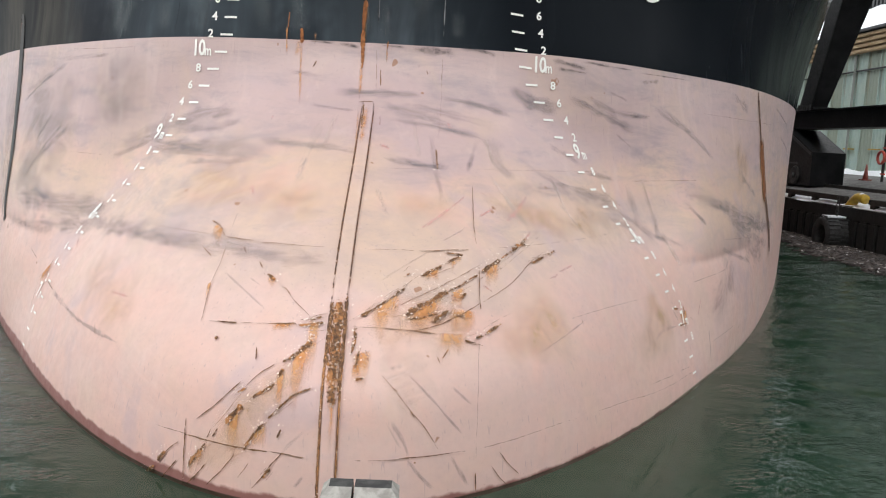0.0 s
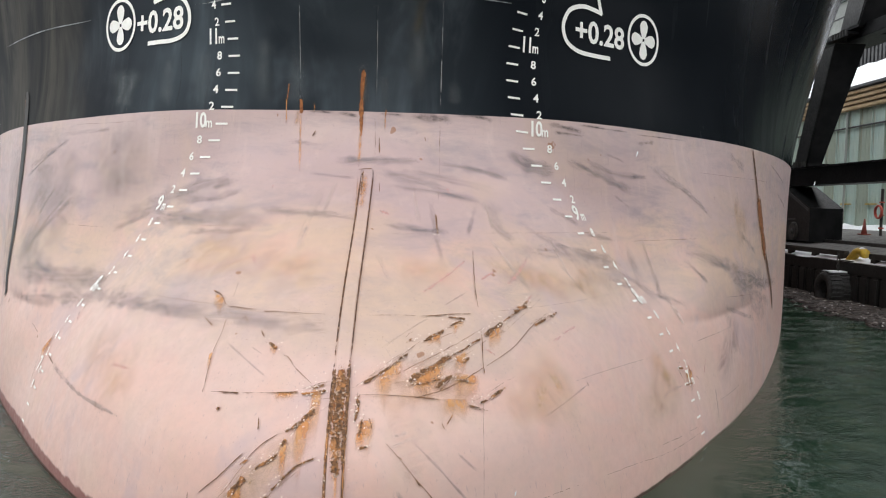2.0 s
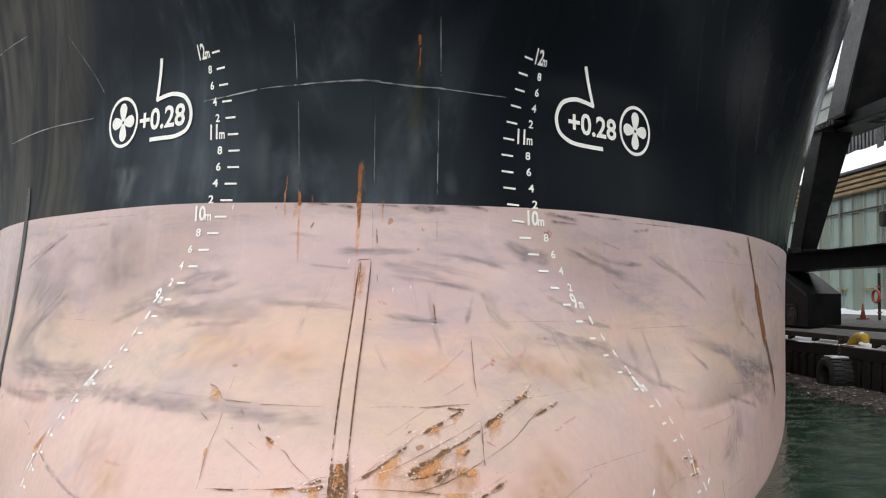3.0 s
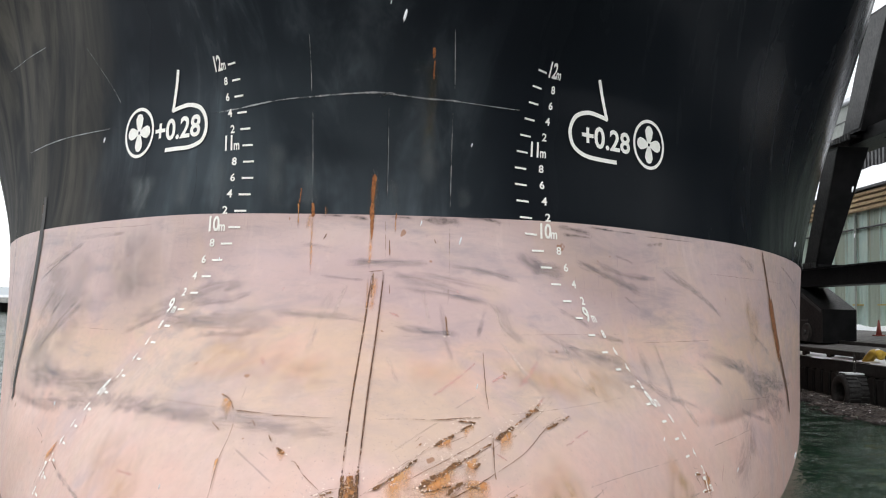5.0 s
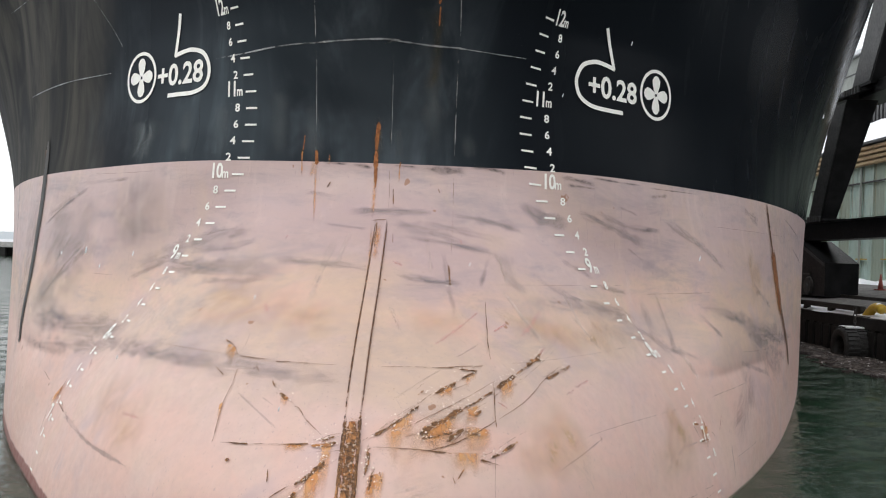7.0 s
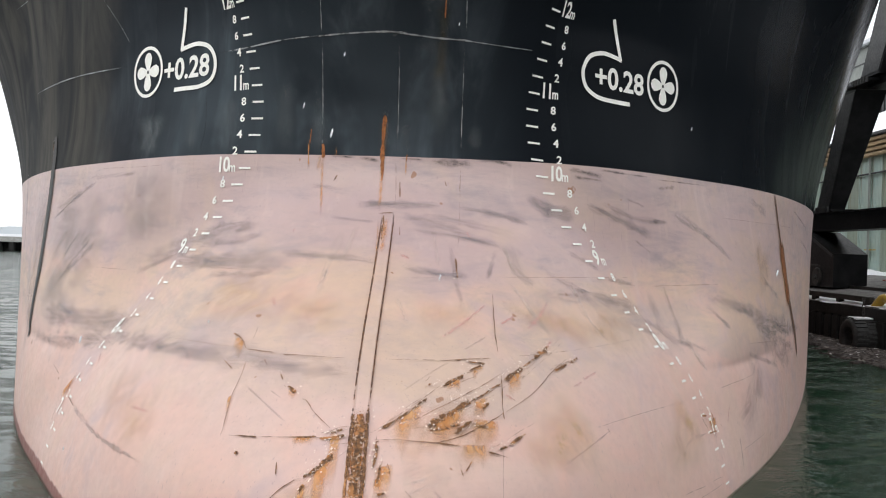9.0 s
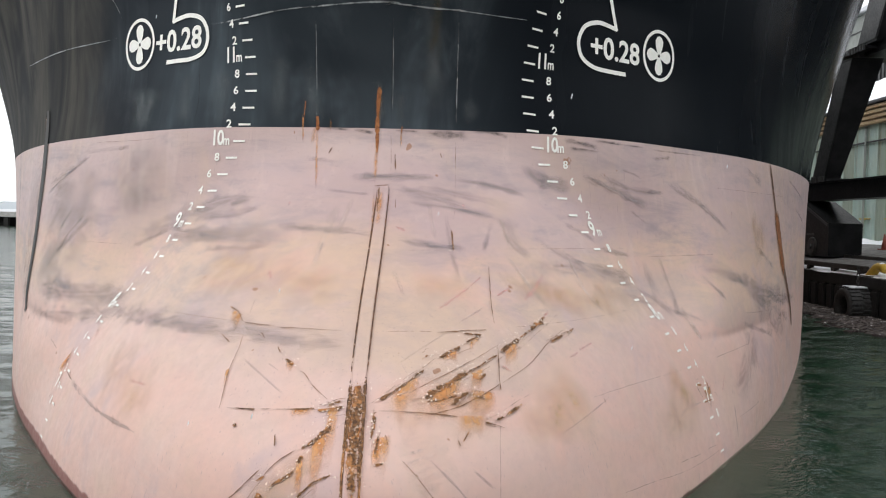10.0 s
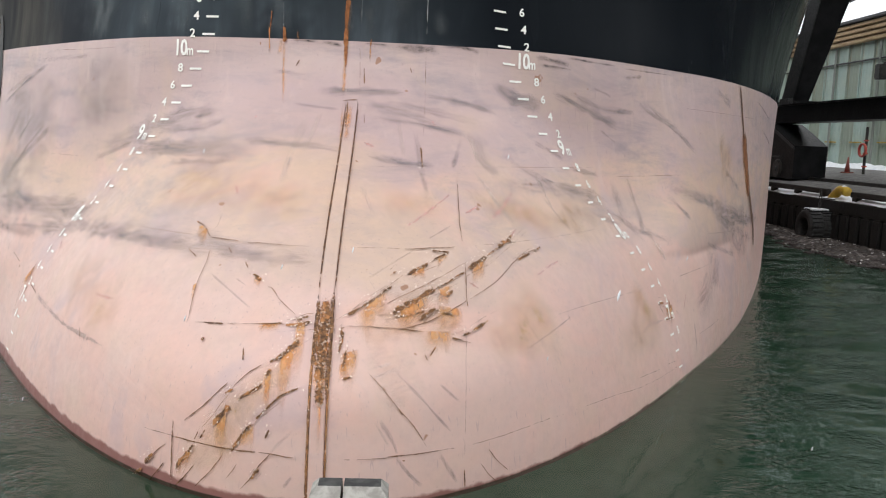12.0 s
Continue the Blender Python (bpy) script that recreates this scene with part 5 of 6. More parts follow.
# ---- near dock ----
def dock():
    """Concrete cope, broken away in places along its outer edge."""
    bm = bmesh.new()
    rows = []
    for i in range(601):
        x = -6 + 12 * i / 600
        bite, drop = 0.0, 0.0
        for c, w, d in ((1.47, 0.09, 0.115), (-1.72, 0.07, 0.12), (1.905, 0.02, 0.04), (-2.6, 0.2, 0.1), (0.585, 0.014, 0.02)):
            bite = max(bite, d * max(0.0, 1 - ((x - c) / w) ** 2) ** 0.7)
        if 1.36 < x < 1.90:                  # the broken run: rubble that slopes away
            drop = min(1.0, (x - 1.36) / 0.08, (1.90 - x) / 0.02)
            bite = max(bite, drop * (0.03 + 0.02 * noise.noise(Vector((x * 12, 4, 0)))))
        crag = 1.0 if drop or bite > 0.01 else 0.0
        edge = 3.185 - bite + 0.008 * noise.noise(Vector((x * 7, 0, 0))) + crag * 0.022 * noise.noise(Vector((x * 30, 3, 0)))
        prof = [(2.72, 1.2 + 0.004 * noise.noise(Vector((x * 3, 8, 0))))]
        for k in range(9):
            y = 2.88 + (edge - 0.02 - 2.88) * k / 8
            fall = max(0.0, (y - (2.97 + 0.05 * noise.noise(Vector((x * 9, 7, 0))))) / 0.2) * drop
            z = 1.2 + 0.006 * noise.noise(Vector((x * 4, y * 4, 9))) - 0.045 * fall
            z += min(1.0, fall * 2 + crag * max(0.0, (y - 3.05) / 0.1)) * (0.010 * noise.noise(Vector((x * 26, y * 26, 1))) + 0.012 * noise.noise(Vector((x * 60, y * 60, 5))))
            prof.append((y, z))
        z = prof[-1][1]
        prof += [(edge, z - 0.014 - 0.01 * crag), (3.185 - bite * 0.7, z - 0.2), (3.185, 0.6), (3.185, -2)]
        rows.append([bm.verts.new((x, y, z)) for y, z in prof])
    for r, s in zip(rows, rows[1:]):
        for k in range(len(r) - 1):
            f = bm.faces.new((r[k], r[k + 1], s[k + 1], s[k]))
            p = r[k].co
            f.material_index = 1 if 1.38 < p.x < 1.89 and 3.01 + 0.05 * noise.noise(Vector((p.x * 9, 7, 0))) < p.y and k < 11 else 0
    tagged(part("dock_edge", bm, [COPE, RUBBLE]), "stained concrete dock edge with a broken lip", "dock edge", kind="structure")
    tagged(box("dock_deck", -40, 40, -40, 2.735, -2, 1.19, CONCRETE), "grey concrete dock deck", "dock", kind="structure")
    for x0, x1 in ((-40, -6), (6, 40)):
        tagged(box("dock_edge_run", x0, x1, 2.72, 3.185, -2, 1.2, CONCRETE, bevel=0.02), "grey concrete dock edge", "dock edge", kind="structure")


dock()


def post():
    e = group_of("mooring_post", pose(-0.19, 3.2, 0))
    tagged(e, "squared grey timber post split down its face, chamfered top", "post")
    for x0, x1 in ((-0.152, -0.032), (-0.022, 0.152)):
        bm = bmesh.new()
        c = 0.03
        prof = [(x0, -0.15), (x1, -0.15), (x1, 0.0), (x0, 0.0)]
        zs = (-1.0, 1.418, 1.452)
        rings = []
        for k, z in enumerate(zs):
            rings.append([bm.verts.new((x + (0 if k < 2 else (c if abs(x) > 0.1 and x < 0 else -c if abs(x) > 0.1 else 0)), y + (0 if k < 2 else (c * 1.4 if y < -0.1 else -c)), z)) for x, y in prof])
        for a, b2 in zip(rings, rings[1:]):
            for k in range(4):
                f = bm.faces.new((a[k], a[(k + 1) % 4], b2[(k + 1) % 4], b2[k]))
                f.material_index = 0 if a is rings[0] else 1
        bm.faces.new(rings[-1]).material_index = 2
        part("timber_half", bm, [POSTWOOD, POSTTOP, DARKEND], e)
    bm = bmesh.new()
    add_box(bm, -0.033, -0.021, -0.12, -0.01, -1.0, 1.385)
    part("split", bm, DARKWOOD, e, "dark split in the timber")


DARKEND = timber("wet_end_grain", (0.06, 0.06, 0.057), (0.025, 0.025, 0.025), (9, 9, 9))
post()


def footing():
    """A rough mortar haunch at the post's foot."""
    bm = bmesh.new()
    nx, ny = 44, 36
    g = []
    for j in range(ny + 1):
        r = []
        for i in range(nx + 1):
            u, v = i / nx, j / ny
            x = -0.345 + 0.305 * u
            y = 2.755 + 0.265 * v
            edge = min(u, 1 - u, v * 1.3) * 9
            h = 0.030 * min(1, max(0, edge)) ** 0.5 * (0.8 + 0.2 * v) + 0.009 * noise.noise(Vector((x * 15, y * 15, 0))) + 0.004 * noise.noise(Vector((x * 70, y * 70, 4))) + 0.022 * max(0.0, 1 - abs(u - 0.09) / 0.07)
            r.append(bm.verts.new((x, y, 1.19 + max(0.0, h))))
        g.append(r)
    for a, c in zip(g, g[1:]):
        for i in range(nx):
            bm.faces.new((a[i], a[i + 1], c[i + 1], c[i]))
    tagged(part("mortar_footing", bm, FOOTMORTAR, None, smooth=True), "rough mortar footing at the timber post", "footing")


footing()
tagged(box("kerb_board", -3.2, -0.015, 2.43, 2.745, 1.19, 1.215, PALEBLUE, bevel=0.006), "pale blue painted board along the dock", "board")
tagged(box("kerb_board", -0.01, 0.62, 2.43, 2.742, 1.19, 1.212, CREAM, bevel=0.006), "worn cream painted board along the dock", "board")


def crumbs():
    """Loose chips on the cope and in its broken lip."""
    bm = bmesh.new()
    rng = random.Random(9)
    for _ in range(260):
        x, y = rng.gauss(1.64, 0.12), rng.uniform(2.96, 3.1)
        s = rng.choice((0.002, 0.003, 0.003, 0.005))
        m = Matrix.Translation((x, y, 1.2 - 0.16 * max(0.0, y - 2.98))) @ Euler((rng.random(), rng.random(), rng.random() * 6)).to_matrix().to_4x4() @ Matrix.Diagonal((s * rng.uniform(0.7, 1.6), s, s * 0.6, 1))
        bmesh.ops.create_cube(bm, size=1.6, matrix=m)
    tagged(part("concrete_chips", bm, RUBBLE), "loose chips of broken concrete on the cope", "rubble", kind="stuff")

    bm = bmesh.new()
    for _ in range(26):                      # flat pale flecks: splashes of old paint and lime
        x, y = rng.uniform(-1.7, 1.4), 2.8 + 0.33 * rng.random() ** 0.8
        s = rng.choice((0.002, 0.003, 0.003, 0.005, 0.008))
        loop = [bm.verts.new((x + s * rng.uniform(0.8, 2.2) * math.cos(a), y + s * rng.uniform(0.6, 1.2) * math.sin(a), 1.1995)) for a in (0.2, 1.2, 2.4, 3.6, 4.5, 5.5)]
        top = bmesh.ops.extrude_face_region(bm, geom=[bm.faces.new(loop)])
        bmesh.ops.translate(bm, vec=(0, 0, 0.002), verts=[v for v in top["geom"] if isinstance(v, bmesh.types.BMVert)])
    tagged(part("pale_flecks", bm, ICE), "small pale flecks on the dock edge", "flecks", kind="stuff")


crumbs()


# ---- far pier ----
PX = 14.2


def apron_z(x):
    return curve(x, [(PX, 1.25), (17.2, 1.62), (19.3, 1.97), (22, 2.08), (24.2, 2.1), (140, 2.2)])


def pier():
    bm = bmesh.new()
    xs = [PX, 15.6, 16.4, 17.2, 18.3, 19.3, 20.6, 22, 24.2, 60, 140]
    g = [[bm.verts.new((x, y, apron_z(x))) for x in xs] for y in (-60, 20, 30, 40, 60, 260)]
    for a, c in zip(g, g[1:]):
        for i in range(len(xs) - 1):
            bm.faces.new((a[i], a[i + 1], c[i + 1], c[i]))
    tagged(part("pier_apron", bm, APRON), "wet grey pier apron with patches of snow", "pier", kind="structure")
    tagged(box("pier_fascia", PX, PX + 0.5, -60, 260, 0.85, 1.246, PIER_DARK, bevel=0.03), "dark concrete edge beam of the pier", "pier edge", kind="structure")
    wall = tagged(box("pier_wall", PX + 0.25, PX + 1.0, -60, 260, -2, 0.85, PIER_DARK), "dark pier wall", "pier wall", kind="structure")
    me = None
    y = 14.0
    while y < 52:
        if me is None:
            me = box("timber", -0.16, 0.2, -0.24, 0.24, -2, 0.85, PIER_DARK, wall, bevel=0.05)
            me.location = (PX + 0.1, y, 0)
        else:
            o = new("timber", me.data)
            o.parent, o.location = wall, (PX + 0.1, y, 0)
        y += 0.62


pier()


def bull_rail(y0, y1):
    e = group_of("bull_rail", pose(PX + 0.25, (y0 + y1) / 2, 1.25))
    tagged(e, "black timber bull rail on blocks, snow beneath", "rail", "bull rails")
    h = (y1 - y0) / 2
    box("rail_timber", -0.1, 0.1, -h, h, 0.16, 0.34, DARKWOOD, e, 0.02)
    n = max(2, int(h * 2 / 1.6))
    for i in range(n):
        y = -h + 0.25 + (2 * h - 0.5) * i / (n - 1)
        box("block", -0.09, 0.09, y - 0.14, y + 0.14, 0, 0.16, DARKWOOD, e, 0.01)


for a, b in ((12, 19), (19.3, 26.5), (28.1, 34.6), (34.9, 44)):
    bull_rail(a, b)


def snow_strip(name, x0, x1, y0, y1, high, seed, zf, label):
    bm = bmesh.new()
    nx, ny = 8, max(8, int((y1 - y0) / 0.35))
    g = []
    for j in range(ny + 1):
        r = []
        for i in range(nx + 1):
            u = i / nx
            y = y0 + (y1 - y0) * j / ny
            wob = 0.25 * (x1 - x0) * noise.noise(Vector((y * 0.6, seed, 0)))
            x = x0 + (x1 - x0) * u + wob * (u - 0.5) * 2
            h = high * (math.sin(math.pi * u) ** 0.5) * max(0.0, 0.55 + 0.9 * noise.noise(Vector((x * 1.2, y * 0.8, seed)))) * min(1, j / 2, (ny - j) / 2)
            r.append(bm.verts.new((x, y, zf(x) + h - 0.012)))
        g.append(r)
    for a, c in zip(g, g[1:]):
        for i in range(nx):
            bm.faces.new((a[i], a[i + 1], c[i + 1], c[i]))
    return tagged(part(name, bm, SNOW, smooth=True), label, "snow", kind="stuff")


snow_strip("snow_drift", PX + 0.05, PX + 0.95, 14, 48, 0.12, 1, apron_z, "thin snow lying under the bull rail")
snow_strip("snow_drift", 22.6, 23.95, 26, 70, 0.35, 2, apron_z, "snow heaped along the shed's foot")
snow_strip("snow_drift", 18.6, 19.5, 38, 60, 0.12, 4, apron_z, "patch of snow on the pier apron")


def tyre(y, z, r, name="tyre_fender"):
    e = group_of(name, pose(PX - 0.32, y, z))
    tagged(e, "large worn black tyre hung as a pier fender", "tyre")
    bm = bmesh.new()
    prof = [(0.52, -0.24), (0.62, -0.30), (0.86, -0.31), (0.97, -0.25), (1.0, -0.12), (1.0, 0.12), (0.97, 0.25), (0.86, 0.31), (0.62, 0.30), (0.52, 0.24), (0.56, 0), ]
    n = 40
    rings = [[bm.verts.new((b2 * r * 2.3, a * r * math.sin(2 * math.pi * i / n), a * r * math.cos(2 * math.pi * i / n))) for a, b2 in prof] for i in range(n)]
    for i in range(n):
        p, q = rings[i], rings[(i + 1) % n]
        for k in range(len(prof)):
            bm.faces.new((p[k], p[(k + 1) % len(prof)], q[(k + 1) % len(prof)], q[k]))
    carcass = part("carcass", bm, RUBBER, e, smooth=True)
    bm = bmesh.new()
    for i in range(26):
        a = 2 * math.pi * i / 26
        for s in (-1, 1):
            add_box(bm, s * 0.03 * r, s * 0.6 * r, -0.05 * r, 0.05 * r, 0.99 * r, 1.05 * r, 0, Matrix.Rotation(a + s * 0.06, 4, "X"))
    part("tread", bm, RUBBER, carcass)
    bm = bmesh.new()
    for k in range(7):
        m = Matrix.Translation((0.1, 0, r * 0.95 + 0.11 * k)) @ Matrix.Rotation(math.pi / 2 * (k % 2), 4, "Z")
        for i in range(12):
            a, b2 = 2 * math.pi * i / 12, 2 * math.pi * (i + 1) / 12
            p = [Vector((0.045 * math.cos(t), 0, 0.075 * math.sin(t))) for t in (a, b2)]
            add_box(bm, -0.012, 0.012, -0.012, 0.012, 0, (p[1] - p[0]).length, 0, m @ Matrix.Translation(p[0]) @ (p[1] - p[0]).to_track_quat("Z", "Y").to_matrix().to_4x4())
    part("chain", bm, STEEL, e)
    snow = bmesh.new()
    add_box(snow, -0.5 * r, 0.5 * r, -0.5 * r, 0.5 * r, 0.965 * r, 1.06 * r, 0.03)
    part("snow_cap", snow, SNOW, e, "dirty snow lying on the tyre")


tyre(27.7, 0.28, 0.62)
tyre(38.5, 0.28, 0.62)


def tube(bm, path, radii, n=10, cap=True):
    rings = []
    for i, p in enumerate(path):
        d = (path[min(i + 1, len(path) - 1)] - path[max(i - 1, 0)]).normalized()
        q = d.to_track_quat("Z", "Y").to_matrix()
        rings.append([bm.verts.new(p + q @ Vector((radii[i] * math.cos(2 * math.pi * k / n), radii[i] * math.sin(2 * math.pi * k / n), 0))) for k in range(n)])
    for a, c in zip(rings, rings[1:]):
        for k in range(n):
            bm.faces.new((a[k], a[(k + 1) % n], c[(k + 1) % n], c[k]))
    if cap:
        bm.faces.new(list(reversed(rings[0])))
        bm.faces.new(rings[-1])


def bollard():
    e = group_of("bollard", pose(PX + 0.3, 27.75, 1.25))
    tagged(e, "yellow horned mooring bollard with snow on top", "bollard")
    bm = bmesh.new()
    path = [Vector((0, 0.3 - 1.1 * s, -0.12 + 0.5 * math.sin(min(1, s * 1.4) * math.pi / 2) - 0.18 * max(0, s - 0.6))) for s in [i / 12 for i in range(13)]]
    tube(bm, path, [0.17, 0.17, 0.16, 0.16, 0.15, 0.15, 0.15, 0.14, 0.14, 0.14, 0.15, 0.16, 0.15], 14)
    part("horn", bm, YELLOW, e, smooth=True)
    box("base_plate", -0.25, 0.25, -0.4, 0.4, 0, 0.04, STEEL, e)
    bm = bmesh.new()
    tube(bm, [Vector((0, -0.40 - 0.12 * i, 0.46 - 0.035 * i)) for i in range(4)], [0.02, 0.1, 0.1, 0.03], 10)
    part("snow_cap", bm, SNOW, e, smooth=True)


bollard()


def prism(bm, outline, x0, x1):
    """A block of that y, z outline between x0 and x1."""
    a = [bm.verts.new((x0, y, z)) for y, z in outline]
    c = [bm.verts.new((x1, y, z)) for y, z in outline]
    bm.faces.new(a)
    bm.faces.new(list(reversed(c)))
    n = len(outline)
    for i in range(n):
        bm.faces.new((a[i], c[i], c[(i + 1) % n], a[(i + 1) % n]))
    bmesh.ops.recalc_face_normals(bm, faces=bm.faces)


def gantry():
    e = group_of("loader_gantry", pose(0, 0, 0))
    tagged(e, "black steel ship loader gantry on rail bogies", "gantry crane")
    gx = 17.3
    box("sill_beam", gx - 0.4, gx + 0.4, 8, 44, 4.1, 4.88, GANTRY, e, 0.02)
    for z in (4.12, 4.88):
        box("flange", gx - 0.5, gx + 0.5, 8, 44, z - 0.03, z + 0.03, GANTRY, e, 0.005)
    # bogie housing with a sloping shoulder
    bm = bmesh.new()
    prism(bm, [(35.45, 1.64), (35.45, 3.08), (38.0, 4.07), (42.3, 4.07), (42.3, 1.64)], gx - 0.75, gx + 0.7)
    bogie = part("bogie_housing", bm, GANTRY, e)
    # thin strip in the lit grey along the sloping shoulder
    bm = bmesh.new()
    prism(bm, [(35.5, 2.93), (35.5, 3.04), (37.8, 3.93), (37.9, 3.82)], gx - 0.79, gx - 0.755)
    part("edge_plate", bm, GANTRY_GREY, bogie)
    for y in (36.9, 38.9, 40.9):
        bm = bmesh.new()
        tube(bm, [Vector((gx - 0.86, y, 2.05)), Vector((gx - 0.8, y, 2.05)), Vector((gx - 0.74, y, 2.05))], [0.36, 0.42, 0.42], 24)
        wheel = part("wheel", bm, STEEL, e)
        bm = bmesh.new()
        tube(bm, [Vector((gx - 0.92, y, 2.05)), Vector((gx - 0.86, y, 2.05))], [0.1, 0.12], 12)
        part("hub", bm, GANTRY_GREY, wheel)
    bm = bmesh.new()
    tube(bm, [Vector((gx - 0.95, 38.3 + 0.12 * i, 2.9 - 0.3 * math.sin(i / 8 * math.pi))) for i in range(9)], [0.05] * 9, 8)
    part("cable", bm, STEEL, e)
    box("guard_rail", gx - 0.92, gx - 0.86, 36.5, 41.8, 2.55, 2.62, GANTRY_GREY, e, 0)
    box("rail", gx - 0.05, gx + 0.05, -30, 120, apron_z(gx) - 0.02, apron_z(gx) + 0.13, STEEL, e, 0)
    # inclined leg, two lengths bolted at a flange; each end: height, near and far y, breadth in x
    ends = [(4.95, 36.5, 37.8, 0.64), (9.9, 34.45, 35.6, 1.3), (10.2, 32.6, 34.1, 2.0), (14.6, 30.3, 32.0, 2.0)]
    for (z0, a0, b0, w0), (z1, a1, b1, w1) in ((ends[0], ends[1]), (ends[2], ends[3])):
        bm = bmesh.new()
        low = [bm.verts.new(p) for p in ((gx - 0.5, a0, z0), (gx - 0.5 + w0, a0, z0), (gx - 0.5 + w0, b0, z0), (gx - 0.5, b0, z0))]
        high = [bm.verts.new(p) for p in ((gx - 0.5, a1, z1), (gx - 0.5 + w1, a1, z1), (gx - 0.5 + w1, b1, z1), (gx - 0.5, b1, z1))]
        bm.faces.new(list(reversed(low)))
        bm.faces.new(high)
        for k in range(4):
            bm.faces.new((low[k], low[(k + 1) % 4], high[(k + 1) % 4], high[k]))
        leg = part("leg", bm, GANTRY, e)
        # raised strip that paints the leg's ship side as lit
        bm = bmesh.new()
        prism(bm, [(a0 + 0.06, z0 + 0.1), (b0 - 0.1, z0 + 0.1), (b1 - 0.1, z1 - 0.1), (a1 + 0.06, z1 - 0.1)], gx - 0.525, gx - 0.505)
        part("lit_face", bm, GANTRY_GREY, leg)
    for z, a, c in ((4.98, 36.1, 38.2), (10.05, 33.0, 35.9)):
        box("bolt_flange", gx - 0.62, gx + (0.4 if z < 6 else 1.6), a, c, z - 0.05, z + 0.05, GANTRY, e, 0.01)
        for i in range(6):
            y = a + 0.25 + i * 0.22
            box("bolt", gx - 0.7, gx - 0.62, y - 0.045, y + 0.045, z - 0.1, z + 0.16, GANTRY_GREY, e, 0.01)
    box("tie_beam", gx - 0.25, gx + 0.25, 12, 34, 9.85, 10.35, GANTRY, e, 0.02)
    bm = bmesh.new()
    tube(bm, [Vector((gx, 33.4, 10.3)), Vector((gx + 4, 29.5, 11.6)), Vector((gx + 8, 25.5, 12.9))], [0.22] * 3, 12)
    part("brace", bm, GANTRY, e)


gantry()


def shed():
    e = group_of("warehouse", pose(24, 0, 0))
    tagged(e, "green sheet-metal warehouse with timber fascia and snowy roof", "warehouse")
    # before y 22 it is unseen, added and dark to dim hull reflections
    box("wall", 0.12, 30, -40, 150, 1.6, 9.3, DARKSHEET, e, 0)
    # broad sheets, each with its own ribs
    bm = bmesh.new()
    add_box(bm, 0.02, 0.1, -0.62, 0.62, 0, 7.0)
    for k in (-0.31, 0.0, 0.31):
        add_box(bm, 0.0, 0.04, k - 0.03, k + 0.03, 0, 7.0, 0.01)
    add_box(bm, -0.045, 0.05, 0.58, 0.66, 0, 7.0, 0.01)
    first = part("wall_sheet", bm, SHEET, e)
    first.location = (0, 30, 2.05)
    for i in range(44):
        o = new("wall_sheet", first.data)
        o.parent, o.location = e, (0, 31.27 + 1.27 * i, 2.05)
    for k in range(4):
        box("fascia_board", -0.35 + 0.02 * k - 0.16 * k, 0.1, 22, 150, 8.72 + 0.24 * k, 8.9 + 0.24 * k, FASCIA, e, 0.02)
    box("gutter", -0.95, -0.6, 22, 150, 9.66, 9.82, DARKSHEET, e, 0.02)
    for y, z in ((47.0, 8.0), (42.5, 8.0)):
        bm = bmesh.new()
        tube(bm, [Vector((-0.15, y, 2.1)), Vector((-0.15, y, 8.6))], [0.07, 0.07], 8)
        part("downpipe", bm, GREYSHEET, e)
    bm = bmesh.new()
    tube(bm, [Vector((-0.1, 25, 7.75)), Vector((-0.1, 90, 7.75))], [0.05, 0.05], 6)
    part("conduit", bm, DARKSHEET, e)
    for y in (46.9, 44.2, 41.5):
        box("handle", -0.14, -0.03, y - 0.55, y + 0.55, 3.42, 3.48, YELLOW, e, 0.01)
    # roof, snow on it, and the dark corrugated gallery above
    bm = bmesh.new()
    prism2 = [(-0.7, 9.75), (12, 15.2), (26, 9.6), (26, 9.4), (12, 14.9), (-0.7, 9.5)]
    a = [bm.verts.new((x, 22, z)) for x, z in prism2]
    c = [bm.verts.new((x, 150, z)) for x, z in prism2]
    bm.faces.new(a)
    bm.faces.new(list(reversed(c)))
    for i in range(6):
        bm.faces.new((a[i], c[i], c[(i + 1) % 6], a[(i + 1) % 6]))
    bmesh.ops.recalc_face_normals(bm, faces=bm.faces)
    roof = part("roof", bm, DARKSHEET, e)
    bm = bmesh.new()
    g = []
    for j in range(90):
        r = []
        for i in range(20):
            x = -0.6 + 11.0 * i / 19
            y = 24 + 60 * j / 89
            x += 0.7 * noise.noise(Vector((y * 0.5, 1, 0))) * (i / 19) ** 2
            z = 9.78 + (x + 0.6) * 0.43 + 0.12 + 0.25 * (0.5 + noise.noise(Vector((x * 0.5, y * 0.4, 3)))) * (1 if 0 < i < 19 else 0)
            r.append(bm.verts.new((x, y, z)))
        g.append(r)
    for p, q in zip(g, g[1:]):
        for i in range(19):
            bm.faces.new((p[i], p[i + 1], q[i + 1], q[i]))
    part("roof_snow", bm, SNOW, roof, "deep snow lying on the roof", smooth=True)
    bm = bmesh.new()
    for i in range(110):
        add_box(bm, 10.6, 10.85, 24 + i * 0.55, 24.3 + i * 0.55, 14.0, 18.2)
    part("corrugated_gallery", bm, DARKSHEET, e, "dark corrugated conveyor gallery above the roof")
    box("gallery_wall", 10.86, 15, 22, 90, 13.0, 18.2, DARKSHEET, e, 0)
    bm = bmesh.new()
    tube(bm, [Vector((6.2, 54, 12.0)), Vector((6.2, 54, 17.0))], [0.22, 0.22], 10)
    part("vent_pipe", bm, STEEL, e)


